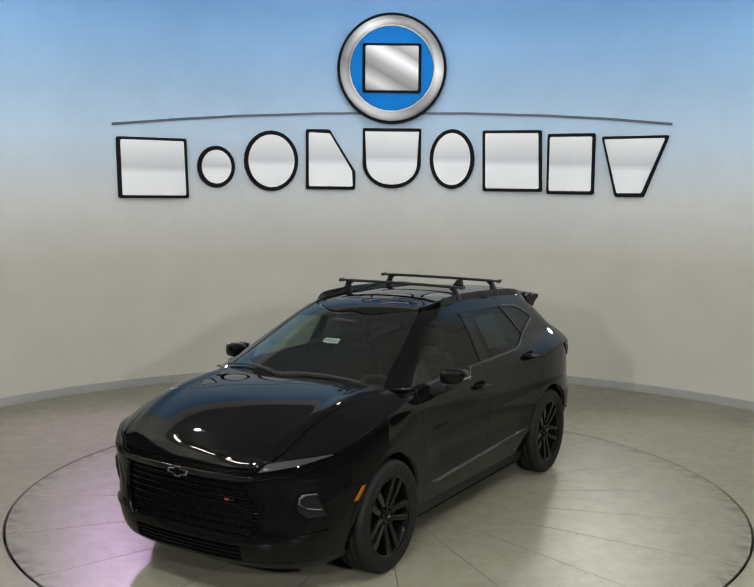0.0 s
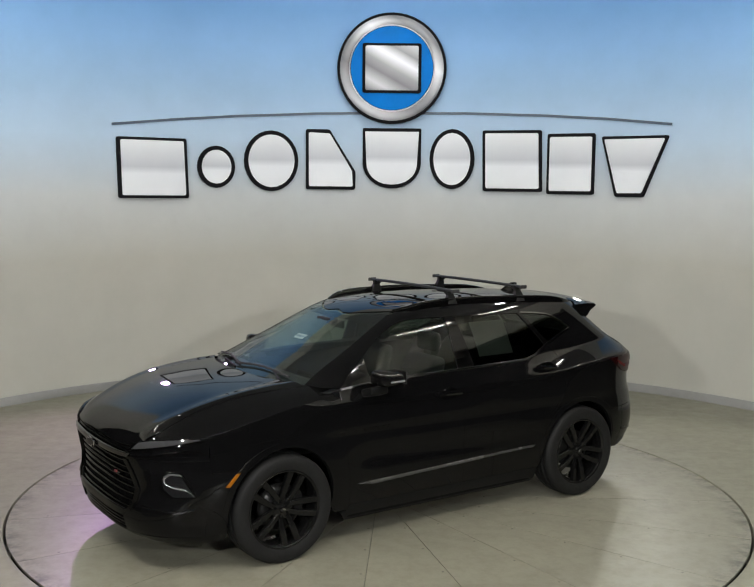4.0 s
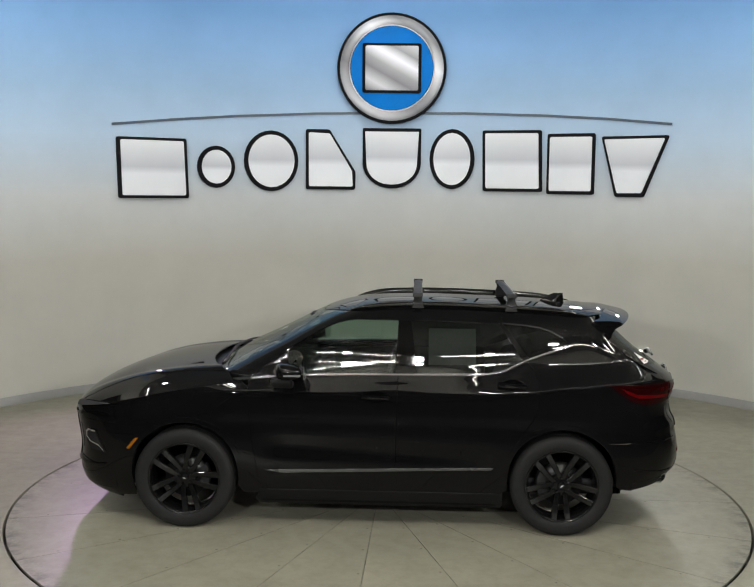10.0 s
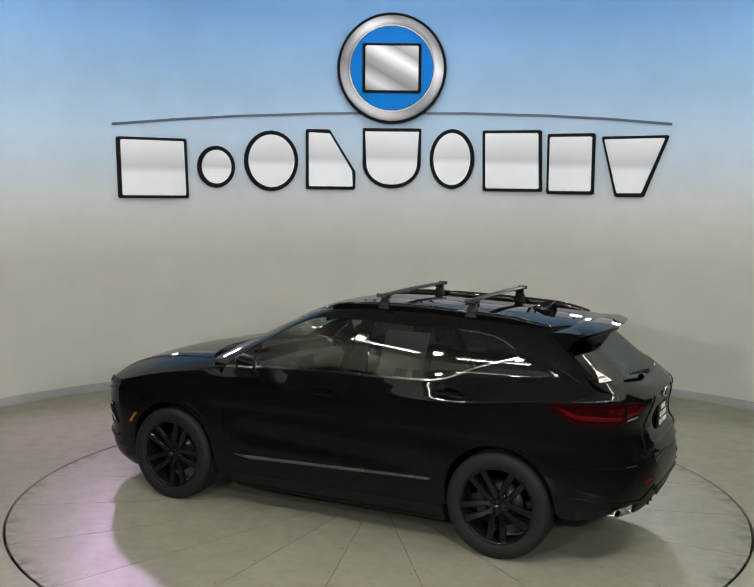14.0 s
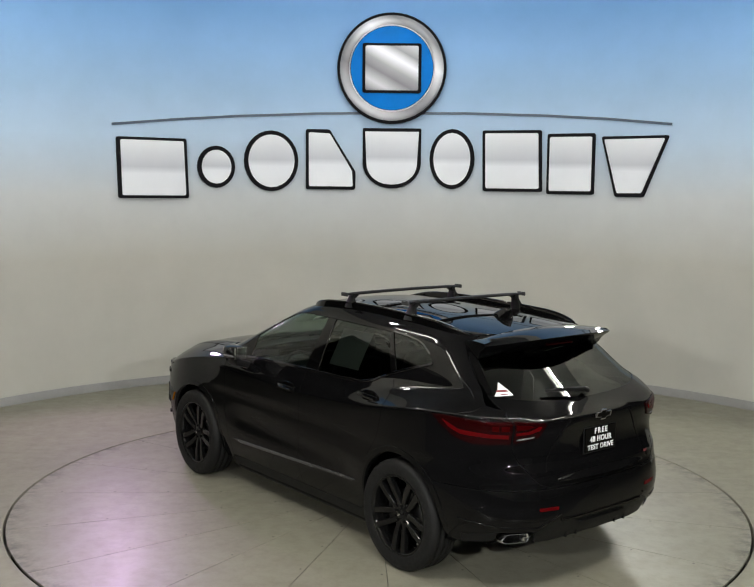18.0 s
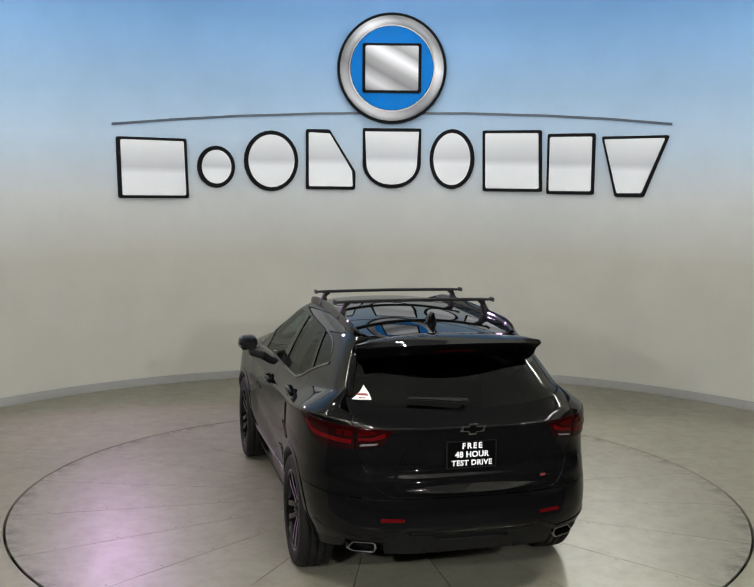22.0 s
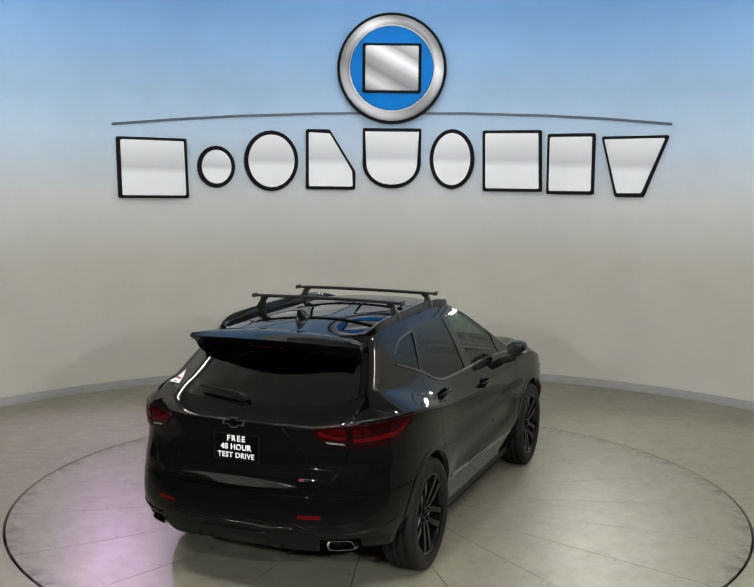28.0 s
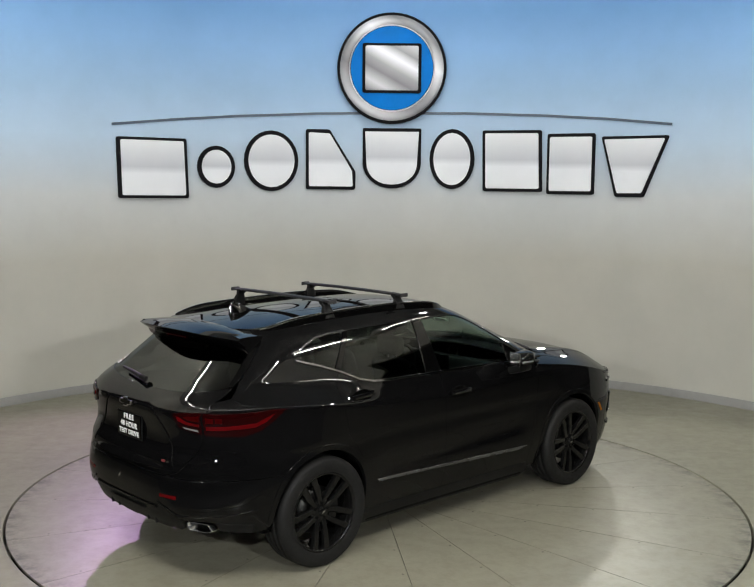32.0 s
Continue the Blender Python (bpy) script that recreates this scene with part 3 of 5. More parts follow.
def screen_top(a):
    """Height at which the windscreen meets the roof, at an angle of front_at."""
    z = 1.5
    while z < 1.75:
        x, y, _ = front_at(a, z)
        if roof_at(x, y)[2] <= z:
            break
        z += 0.002
    return z


def nose_top(a):
    """Height at which the front meets the hood."""
    z = 0.84
    while z < 1.1:
        x, y, _ = front_at(a, z)
        if hood_at(x, y)[2] <= z:
            break
        z += 0.002
    return z


def F(y, z):
    return (angle_of(front_at, y, z), z)


def FX(x, z):
    return (angle_of_x(front_box, x, z), z)


def R(y, z):
    return (angle_of(rear_at, y, z), z)


def RX(x, z):
    return (angle_of_x(rear_box, x, z), z)


def ribbon(a, b):
    """Four-sided pieces between two lines of points."""
    return [[a[k], a[k + 1], b[k + 1], b[k]] for k in range(len(a) - 1)]


def both(points):
    """A half outline from the middle at the bottom to the middle at the top, closed by its mirror image."""
    return points + [(-u, v) for u, v in reversed(points) if abs(u) > 1e-6]


def arch(hub, radius, a0, a1, steps=14):
    """A wheel arch that draws in towards the tyre at its lower ends."""
    line = []
    for k in range(steps + 1):
        a = a0 + (a1 - a0) * k / steps
        r = radius * (1 - 0.072 * blend(abs(a - 90), 40, 96))
        line.append((hub + r * math.cos(radians(a)), HUB_Z + r * math.sin(radians(a))))
    return line


def skin(name, outline, at, material, parent, du, dv, lift=0.0, flange=0.012, side=1, label="", gap=0.0030, edge=0.0036):
    """A panel: the outline, given in a surface's own two coordinates, is laid on that surface, with its edges turned inwards."""
    bm = bmesh.new()
    pieces = [outline] if not isinstance(outline[0][0], tuple) else outline
    us, vs = [p[0] for q in pieces for p in q], [p[1] for q in pieces for p in q]
    for piece in pieces:
        bm.faces.new([bm.verts.new((u / du, v / dv, 0)) for u, v in piece])
    bmesh.ops.remove_doubles(bm, verts=bm.verts, dist=1e-4)
    bmesh.ops.triangulate(bm, faces=bm.faces[:])
    for lo, hi, axis in ((min(us) / du, max(us) / du, 0), (min(vs) / dv, max(vs) / dv, 1)):
        for k in range(math.floor(lo) + 1, math.ceil(hi)):
            co, no = [0, 0, 0], [0, 0, 0]
            co[axis], no[axis] = k, 1
            bmesh.ops.bisect_plane(bm, geom=bm.verts[:] + bm.edges[:] + bm.faces[:], dist=1e-5, plane_co=co, plane_no=no)
    bmesh.ops.remove_doubles(bm, verts=bm.verts, dist=1e-4)
    bm.verts.index_update()
    flat = [(v.co.x * du, v.co.y * dv) for v in bm.verts]
    faces = [[v.index for v in f.verts] for f in bm.faces]
    rim = [(e.verts[0].index, e.verts[1].index) for e in bm.edges if e.is_boundary]
    bm.free()

    def place(u, v):
        x, y, z = at(u, v)
        return Vector((x, y * side, z))

    points, normals = [], []
    for u, v in flat:
        p = place(u, v)
        n = (place(u + du * 0.02, v) - place(u - du * 0.02, v)).cross(place(u, v + dv * 0.02) - place(u, v - dv * 0.02))
        n = n.normalized() if n.length > 1e-12 else Vector((0, 0, 1))
        middle = Vector((max(-1.2, min(1.0, p.x)), 0, 0.75))
        if n.dot(p - middle) < 0:
            n = -n
        points.append(p + n * lift)
        normals.append(n)
    for k, f in enumerate(faces):
        turned = Vector((0, 0, 0))
        for i in range(1, len(f) - 1):
            turned += (points[f[i]] - points[f[0]]).cross(points[f[i + 1]] - points[f[0]])
        if turned.dot(normals[f[0]]) < 0:
            faces[k] = f[::-1]
    if gap and flange:
        push = {}
        directed = {(f[k], f[(k + 1) % len(f)]) for f in faces for k in range(len(f))}
        for i, j in rim:
            i, j = (i, j) if (i, j) in directed else (j, i)
            way = normals[i].cross(points[j] - points[i])
            if way.length > 1e-9:
                for k in (i, j):
                    push[k] = push.get(k, Vector((0, 0, 0))) + way.normalized()
        for k, way in push.items():
            if way.length > 1e-6:
                points[k] = points[k] + way.normalized() * gap
    if flange:
        # the edge is rounded over and turned inwards
        directed = {(f[k], f[(k + 1) % len(f)]) for f in faces for k in range(len(f))}
        rim = [(i, j) if (i, j) in directed else (j, i) for i, j in rim]
        out = {}
        for i, j in rim:
            way = (points[j] - points[i]).cross(normals[i])
            if way.length > 1e-9:
                for k in (i, j):
                    out[k] = out.get(k, Vector((0, 0, 0))) + way.normalized()
        bend, low = {}, {}
        r = min(edge, flange * 0.4)
        for i in sorted({k for e in rim for k in e}):
            o = out.get(i, normals[i])
            o = o.normalized() if o.length > 1e-6 else normals[i]
            n = normals[i]
            bend[i] = len(points)
            points.append(points[i] + o * (0.6 * r) - n * (0.4 * r))
            normals.append((n + o).normalized())
            low[i] = len(points)
            points.append(points[i] + o * (0.6 * r) - n * flange)
            normals.append((o * 0.9 + n * 0.1).normalized())
        for i, j in rim:
            faces.append([j, i, bend[i], bend[j]])
            faces.append([bend[j], bend[i], low[i], low[j]])
    me = bpy.data.meshes.new(name)
    me.from_pydata([tuple(p) for p in points], [], faces)
    for p in me.polygons:
        p.use_smooth = True
    me.normals_split_custom_set_from_vertices([tuple(n) for n in normals])
    me.materials.append(material)
    ob = new(name, me)
    ob.parent = parent
    if label:
        tagged(ob, label)
    return ob


# ---------------------------------------------------------------- the car's materials
def lacquer(name, colour, low, high, least=-0.017, rise=0.80, peel=0.012):
    """A dark lacquer: faint colour under a clear mirror-like gloss with a slight orange peel."""
    n = Nodes(name)
    under = n.node("ShaderNodeBsdfDiffuse")
    under.inputs["Color"].default_value = (*colour, 1)
    shine = n.node("ShaderNodeBsdfGlossy")
    n.link(n.ramp(n.noise(3.0, 5), [(0.3, (low,) * 3), (0.7, (high,) * 3)]), shine.inputs["Roughness"])
    shine.inputs["Color"].default_value = (1, 1, 1, 1)
    bump = n.node("ShaderNodeBump")
    bump.inputs["Strength"].default_value = peel
    bump.inputs["Distance"].default_value = 0.002
    n.link(n.noise(55, 2), bump.inputs["Height"])
    n.link(bump.outputs[0], shine.inputs["Normal"])
    mix = n.node("ShaderNodeMixShader")
    n.link(gloss_share(n, least, rise), mix.inputs[0])
    n.link(under.outputs[0], mix.inputs[1])
    n.link(shine.outputs[0], mix.inputs[2])
    n.link(mix.outputs[0], n.out.inputs["Surface"])
    return n.mat


def gloss_share(n, least, rise):
    fres = n.node("ShaderNodeFresnel")
    fres.inputs["IOR"].default_value = 1.5
    share = n.node("ShaderNodeMath")
    share.operation = "MULTIPLY_ADD"
    n.link(fres.outputs[0], share.inputs[0])
    share.inputs[1].default_value = rise
    share.inputs[2].default_value = least
    return share.outputs[0]


def glass_material(name, tint, gloss=0.015, share=0.015):
    n = Nodes(name)
    clear = n.node("ShaderNodeBsdfTransparent")
    clear.inputs[0].default_value = (*tint, 1)
    shine = n.node("ShaderNodeBsdfGlossy")
    shine.inputs["Roughness"].default_value = gloss
    shine.inputs["Color"].default_value = (0.97, 1, 0.97, 1)
    mix = n.node("ShaderNodeMixShader")
    n.link(gloss_share(n, share, 0.42), mix.inputs[0])
    n.link(clear.outputs[0], mix.inputs[1])
    n.link(shine.outputs[0], mix.inputs[2])
    n.link(mix.outputs[0], n.out.inputs["Surface"])
    return n.mat


PAINT = lacquer("black_paint", (0.0032, 0.0032, 0.0034), 0.012, 0.03)
CLADDING = plain("black_plastic", (0.007, 0.007, 0.007), 0.45, bump=0.1, scale=300, gloss=0.15)
GLOSS = lacquer("gloss_black_trim", (0.002, 0.002, 0.002), 0.03, 0.06)
DARK_CHROME = plain("dark_chrome", (0.11, 0.11, 0.114), 0.12, 1.0)
CHROME = plain("chrome", (0.62, 0.62, 0.63), 0.16, 1.0, wear=0.05)
TYRE = plain("tyre_rubber", (0.0095, 0.0095, 0.0093), 0.62, bump=0.2, scale=200, gloss=0.2)
RIM = lacquer("gloss_black_wheel", (0.005, 0.005, 0.005), 0.04, 0.08, -0.010)
DISC = plain("brake_steel", (0.05, 0.05, 0.049), 0.40, 0.9)
GRAPHITE = plain("satin_graphite", (0.11, 0.11, 0.11), 0.26, 0.7, wear=0.05, scale=6)
CLEAR_GLASS = glass_material("windscreen_glass", (0.60, 0.71, 0.64), share=0.12)
DOOR_GLASS = glass_material("door_glass", (0.50, 0.62, 0.56), share=0.018)
PRIVACY_GLASS = glass_material("privacy_glass", (0.10, 0.115, 0.105), share=0.018)
REAR_GLASS = glass_material("rear_window_glass", (0.10, 0.115, 0.105), share=0.06)
RED_LENS = lacquer("red_lens", (0.075, 0.0012, 0.002), 0.04, 0.08, 0.0, 0.4)
RED_DARK = lacquer("dark_red_lens", (0.013, 0.0008, 0.001), 0.03, 0.06, 0.0, 0.5)
RED_CELL = lacquer("deep_red_lens", (0.032, 0.0008, 0.0012), 0.04, 0.08, 0.0, 0.4)
AMBER = lacquer("amber_lens", (0.25, 0.085, 0.006), 0.05, 0.09, 0.012, 0.08)
LAMP_LENS = lacquer("lamp_lens", (0.042, 0.042, 0.044), 0.05, 0.09, 0.012, 0.08)
DARK_LENS = lacquer("dark_lamp_lens", (0.010, 0.010, 0.011), 0.05, 0.09, 0.012, 0.08)
SILVER_LENS = lacquer("silver_lens", (0.16, 0.16, 0.165), 0.05, 0.09, 0.012, 0.08)
FABRIC = plain("black_upholstery", (0.010, 0.010, 0.0105), 0.75, bump=0.3, scale=150, gloss=0.08)
LINER = plain("headliner_cloth", (0.05, 0.05, 0.05), 0.9)
INNER = plain("interior_plastic", (0.016, 0.016, 0.017), 0.55, gloss=0.2)
PAPER = plain("white_paper", (0.75, 0.75, 0.73), 0.6, wear=0.04)
INK = plain("grey_ink", (0.25, 0.26, 0.26), 0.6)
RED_INK = plain("red_ink", (0.17, 0.028, 0.03), 0.5)
WHITE_INK = plain("white_lettering", (0.85, 0.85, 0.85), 0.5, wear=0.03)
UNDER = plain("underbody_black", (0.006, 0.006, 0.006), 0.9, gloss=0.03)

car = new("car")
tagged(car, "glossy black five-door crossover parked on the turntable", "car")


def move(bm, x=0.0, y=0.0, z=0.0):
    bmesh.ops.translate(bm, vec=(x, y, z), verts=bm.verts)
    return bm


# ---------------------------------------------------------------- lines shared by the panels
DOOR_FRONT = [(0.86, 0.30), (0.888, 0.534), (0.915, 0.70), (0.932, 0.83), (0.945, 1.0), (0.948, 1.10)]
DOOR_MID = [(-0.199, 0.30), (-0.178, 0.47), (-0.180, 0.767), (-0.188, 1.10), (-0.190, 1.206)]
DOOR_REAR = [(-0.99, 0.30), (-1.007, 0.40), (-1.039, 0.59), (-1.107, 0.758), (-1.205, 0.888), (-1.250, 1.05), (-1.253, 1.13), (-1.225, 1.237), (-1.150, 1.315)]
BELT_FRONT = [(0.93, 1.165), (0.72, 1.180), (0.50, 1.192), (0.15, 1.202), (-0.190, 1.206)]
BELT_REAR = [(-0.190, 1.206), (-0.45, 1.210), (-0.70, 1.214), (-0.88, 1.222), (-1.00, 1.248), (-1.150, 1.315)]
BELT_QUARTER = [(-1.150, 1.315), (-1.30, 1.366), (-1.50, 1.424)]
TOP_QUARTER = [(-1.50, 1.424), (-1.44, 1.466), (-1.35, 1.512), (-1.27, 1.538), (-1.14, 1.555), (-0.985, 1.566)]
TOP_REAR = [(-0.985, 1.566), (-0.78, 1.572), (-0.50, 1.578), (-0.255, 1.584)]
TOP_FRONT = [(-0.215, 1.585), (0.0, 1.588), (0.14, 1.588), (0.22, 1.580), (0.31, 1.556), (0.42, 1.507), (0.542, 1.436), (0.69, 1.340), (0.80, 1.262), (0.93, 1.165)]


def build_sides():
    for side in (1, -1):
        edge = [(x, hood_edge(x)[1]) for x in (0.99, 1.05, 1.1, 1.2, 1.3, 1.4, 1.5, 1.6, 1.7, 1.8, 1.9, 1.97)]
        fender = DOOR_FRONT + edge + [(1.97, 0.72)] + arch(HUB_X, 0.445, 49, 188, 18) + [(0.985, 0.26), (0.862, 0.26)]
        wing = skin("front_fender", fender, side_at, PAINT, car, 0.04, 0.015, side=side)
        top = [(x, hood_edge(x)[0]) for x in (0.99, 1.05, 1.1, 1.2, 1.3, 1.4, 1.5, 1.6, 1.7, 1.8, 1.9, 2.0, 2.05, 2.1, 2.15, 2.2, 2.23, 2.26, 2.28)]
        skin("fender_top", top + [(2.285, 0.650), (2.228, 0.665), (1.99, 0.685), (1.5, 0.725), (1.1, 0.755), (0.99, 0.76)], hood_at, PAINT, wing, 0.04, 0.03, side=side)
        front_door = skin("front_door", DOOR_FRONT + [(0.945, 1.14)] + BELT_FRONT + DOOR_MID[-2::-1], side_at, PAINT, car, 0.05, 0.0125, side=side, label="black front door")
        rear_door = skin("rear_door", DOOR_MID[:-1] + BELT_REAR + DOOR_REAR[-2::-1], side_at, PAINT, car, 0.03, 0.0125, side=side, label="black rear door")
        # quarter panel with the pillar behind the small window
        roofline = [(x, roof_edge(x)[1] - 0.002) for x in (-0.985, -1.15, -1.3, -1.45, -1.6, -1.72)]
        back = [(tail_x(z) + 0.17, z) for z in (1.55, 1.48, 1.41, 1.34, 1.28, 1.24)] + [(-2.03, 1.20), (-1.95, 1.185), (-1.95, 0.72)]
        quarter = DOOR_REAR + BELT_QUARTER[1:] + TOP_QUARTER[1:] + roofline + back + arch(-HUB_X, 0.445, 131, -8, 18)[0:] + [(-0.99, 0.30)]
        panel = skin("quarter_panel", quarter[:-1], side_at, PAINT, car, 0.02, 0.01, side=side)
        seam = [(-1.664, 1.455), (-1.788, 1.362), (-1.900, 1.306), (-1.964, 1.272)]
        skin("pillar_seam", ribbon(seam, [(x + 0.006, z + 0.004) for x, z in seam]), side_at, RUBBER_MAT, panel, 0.05, 0.03, lift=0.001, flange=0, side=side)
        seam = [R(0.70, 0.955), R(0.715, 1.0), R(0.725, 1.10), R(0.72, 1.20)]
        corner = [RX(-1.95, 0.72), R(0.487, 0.722), R(0.569, 0.750), R(0.619, 0.80), R(0.669, 0.88)] + seam + [R(0.713, 1.213), RX(-2.064, 1.241), RX(-2.03, 1.20), RX(-1.95, 1.185)]
        skin("quarter_corner", corner, rear_at, PAINT, panel, 2.5, 0.01, side=side)
        # pillars above the belt
        lower = TOP_FRONT[::-1] + [(-0.235, 1.585)] + TOP_REAR[::-1]
        upper = [(x, roof_edge(x)[1] - 0.002) for x in (-0.985, -0.7, -0.4, -0.1, 0.1, 0.2)] + [(screen_x(z) - 0.133, z) for z in (1.605, 1.57, 1.52, 1.45, 1.38, 1.30, 1.24, 1.19)]
        skin("side_frame", lower + upper, side_at, PAINT, car, 0.04, 0.02, side=side, label="black roof frame and windscreen pillar")
        skin("centre_pillar", [(-0.165, 1.206), (-0.185, 1.586), (-0.285, 1.584), (-0.335, 1.208)], side_at, GLOSS, car, 0.05, 0.04, lift=0.001, side=side, label="gloss black centre pillar")
        skin("window_divider", [(-1.135, 1.312), (-0.955, 1.567), (-0.995, 1.567), (-1.185, 1.33)], side_at, GLOSS, car, 0.05, 0.04, lift=0.001, side=side)
        # windows
        pane = [p for p in TOP_FRONT if p[0] < 0.80] + [(0.845, 1.168)] + [(0.72, 1.178), (0.50, 1.190), (0.15, 1.200), (-0.17, 1.204)]
        pane[0] = (-0.19, 1.585)
        w = skin("door_window", pane, side_at, DOOR_GLASS, front_door, 0.05, 0.03, lift=-0.006, flange=0, side=side, label="lightly tinted door window")
        skin("window_corner", [(0.66, 1.352), (0.80, 1.262), (0.93, 1.165), (0.80, 1.170), (0.655, 1.18), (0.645, 1.19)], side_at, GLOSS, front_door, 0.05, 0.03, lift=-0.001, side=side)
        skin("door_window", [(-0.30, 1.207)] + [(x, z - 0.001) for x, z in BELT_REAR[1:]] + [(-0.975, 1.566)] + TOP_REAR[1:-1] + [(-0.27, 1.584)], side_at, PRIVACY_GLASS, rear_door, 0.05, 0.03, lift=-0.006, flange=0, side=side, label="dark privacy window")
        skin("quarter_window", BELT_QUARTER + TOP_QUARTER[1:], side_at, PRIVACY_GLASS, panel, 0.05, 0.03, lift=-0.006, flange=0, side=side, label="dark quarter window")
        belt = BELT_FRONT[:-1] + BELT_REAR + BELT_QUARTER[1:]
        strip = ribbon(belt, [(x, z - 0.018) for x, z in belt])
        skin("belt_trim", strip, side_at, DARK_CHROME, car, 0.05, 0.02, lift=0.006, side=side, label="black chrome strip under the windows")
        skin("window_trim", ribbon(TOP_QUARTER[1:], [(x - 0.004, z + 0.013) for x, z in TOP_QUARTER[1:]]), side_at, DARK_CHROME, panel, 0.05, 0.02, lift=0.003, side=side)
        # sill, door strip, wheel arch lips
        skin("sill", [(0.862, 0.296), (-0.99, 0.296), (-1.0, 0.20), (-0.98, 0.165), (0.86, 0.165), (0.90, 0.21)], side_at, CLADDING, car, 0.08, 0.02, side=side, flange=0.05, label="black plastic sill")
        skin("door_strip", [(0.815, 0.462), (-0.18, 0.492), (-0.92, 0.514), (-0.90, 0.494), (-0.18, 0.470), (0.70, 0.440)], side_at, GRAPHITE, car, 0.08, 0.02, lift=0.008, side=side, label="dark metallic strip low on the doors")
        for hub, a0, a1 in ((HUB_X, -6, 188), (-HUB_X, -8, 180)):
            lip = ribbon(arch(hub, 0.438, a0, a1, 24), arch(hub, 0.480, a0, a1, 24))
            skin("wheel_arch_lip", lip, side_at, PAINT, car, 0.04, 0.04, lift=0.004, flange=0.05, side=side)
        # bumper flanks
        skin("bumper_flank", [(1.992, 0.716)] + arch(HUB_X, 0.445, 49, -16, 9) + [(1.83, 0.215), (1.97, 0.20), (1.992, 0.20)], side_at, PAINT, car, 0.04, 0.03, lift=-0.0015, side=side)
        skin("bumper_flank", [(-1.972, 0.716)] + arch(-HUB_X, 0.445, 131, 181, 8) + [(-1.875, 0.350), (-1.95, 0.338), (-1.972, 0.336)], side_at, PAINT, car, 0.04, 0.03, lift=-0.0015, side=side)
        skin("side_marker", [(1.775, 0.700), (1.805, 0.695), (1.875, 0.612), (1.845, 0.610)], side_at, AMBER, car, 0.03, 0.03, lift=0.010, flange=0.02, side=side, label="amber side marker")
        # handles
        for door, x, z, tilt in ((front_door, -0.025, 1.037, -2), (rear_door, -1.05, 1.141, -4)):
            bm = box(-0.110, 0.110, -0.014, 0.014, -0.018, 0.018, 0.006)
            for v in bm.verts:
                v.co.y += 0.018 - 1.5 * v.co.x ** 2
            handle = part("door_handle", bm, PAINT, door, "", True)
            part("handle_insert", box(-0.100, 0.060, 0.026, 0.034, -0.007, 0.007, 0.003), DARK_CHROME, handle)
            handle.matrix_basis = pose(x, side * (side_y(x, z) + 0.016), z, 0, tilt, 0) @ Matrix.Diagonal((1, side, 1, 1))
            bm = lathe([(0.0, 0.0), (0.03, 0.001), (0.034, 0.004), (0.036, 0.0)], 20, "Y")
            bmesh.ops.scale(bm, vec=(2.6, 1.6, 1.25), verts=bm.verts)
            cup = part("handle_cup", bm, GLOSS, door, "", True)
            cup.matrix_basis = pose(x, side * (side_y(x, z) + 0.001), z) @ Matrix.Diagonal((1, side, 1, 1))
        for k in range(6):
            x, z = 0.76 - 0.042 * k, 0.842
            skin("badge_bar", [(x, z), (x - 0.028, z), (x - 0.028, z + 0.024), (x, z + 0.024)], side_at, GLOSS, front_door, 0.05, 0.03, lift=0.005, flange=0.005, side=side)
        # mirrors
        bm = box(0.555, 0.745, 0.945, 1.115, 1.175, 1.305, 0.045)
        for v in bm.verts:
            v.co.x -= 0.05 * (v.co.y - 0.945) / 0.17
            v.co.z -= 0.02 * (0.745 - v.co.x) / 0.19 * (1 if v.co.z > 1.24 else -0.5)
            v.co.y *= side
        bmesh.ops.recalc_face_normals(bm, faces=bm.faces)
        mirror = part("door_mirror", bm, PAINT, car, "black door mirror", True, 60)
        bm = box(0.60, 0.76, 0.86, 1.02, 1.12, 1.185, 0.02)
        for v in bm.verts:
            v.co.z -= 0.05 * (1.02 - v.co.y) / 0.16
            v.co.y *= side
        bmesh.ops.recalc_face_normals(bm, faces=bm.faces)
        part("mirror_foot", bm, CLADDING, mirror, "", True)
        bm = box(0.528, 0.534, 0.965, 1.095, 1.19, 1.285, 0.0)
        for v in bm.verts:
            v.co.x -= 0.05 * (v.co.y - 0.945) / 0.17 - 0.014
            v.co.y *= side
        part("mirror_glass", bm, CHROME, mirror, "mirror glass")
        bm = box(0.575, 0.70, 1.085, 1.118, 1.212, 1.228, 0.006)
        for v in bm.verts:
            v.co.x -= 0.05
            v.co.y *= side
        part("turn_lamp", bm, SILVER_LENS, mirror, "thin clear turn lamp")
        # roof rails
        stations = [0.20 - 1.86 * k / 30 for k in range(31)]
        bm = bmesh.new()
        rings = []
        for k, x in enumerate(stations):
            y, z = roof_edge(x)
            y -= 0.022
            end = min(1.0, k / 4, (30 - k) / 5)
            h = 0.010 + 0.040 * math.sin(end * math.pi / 2)
            zb = roof_at(x, y)[2]
            rings.append([bm.verts.new((x, side * (y + dy), zb + dz)) for dy, dz in ((-0.020, -0.02), (-0.018, h - 0.010), (-0.008, h), (0.010, h), (0.019, h - 0.012), (0.024, -0.035))])
        for a, b in zip(rings, rings[1:]):
            for j in range(5):
                bm.faces.new((a[j], a[j + 1], b[j + 1], b[j]))
        bm.faces.new(rings[0])
        bm.faces.new(rings[-1])
        bmesh.ops.recalc_face_normals(bm, faces=bm.faces)
        part("roof_rail", bm, GLOSS, car, "gloss black roof rail", True, 50)


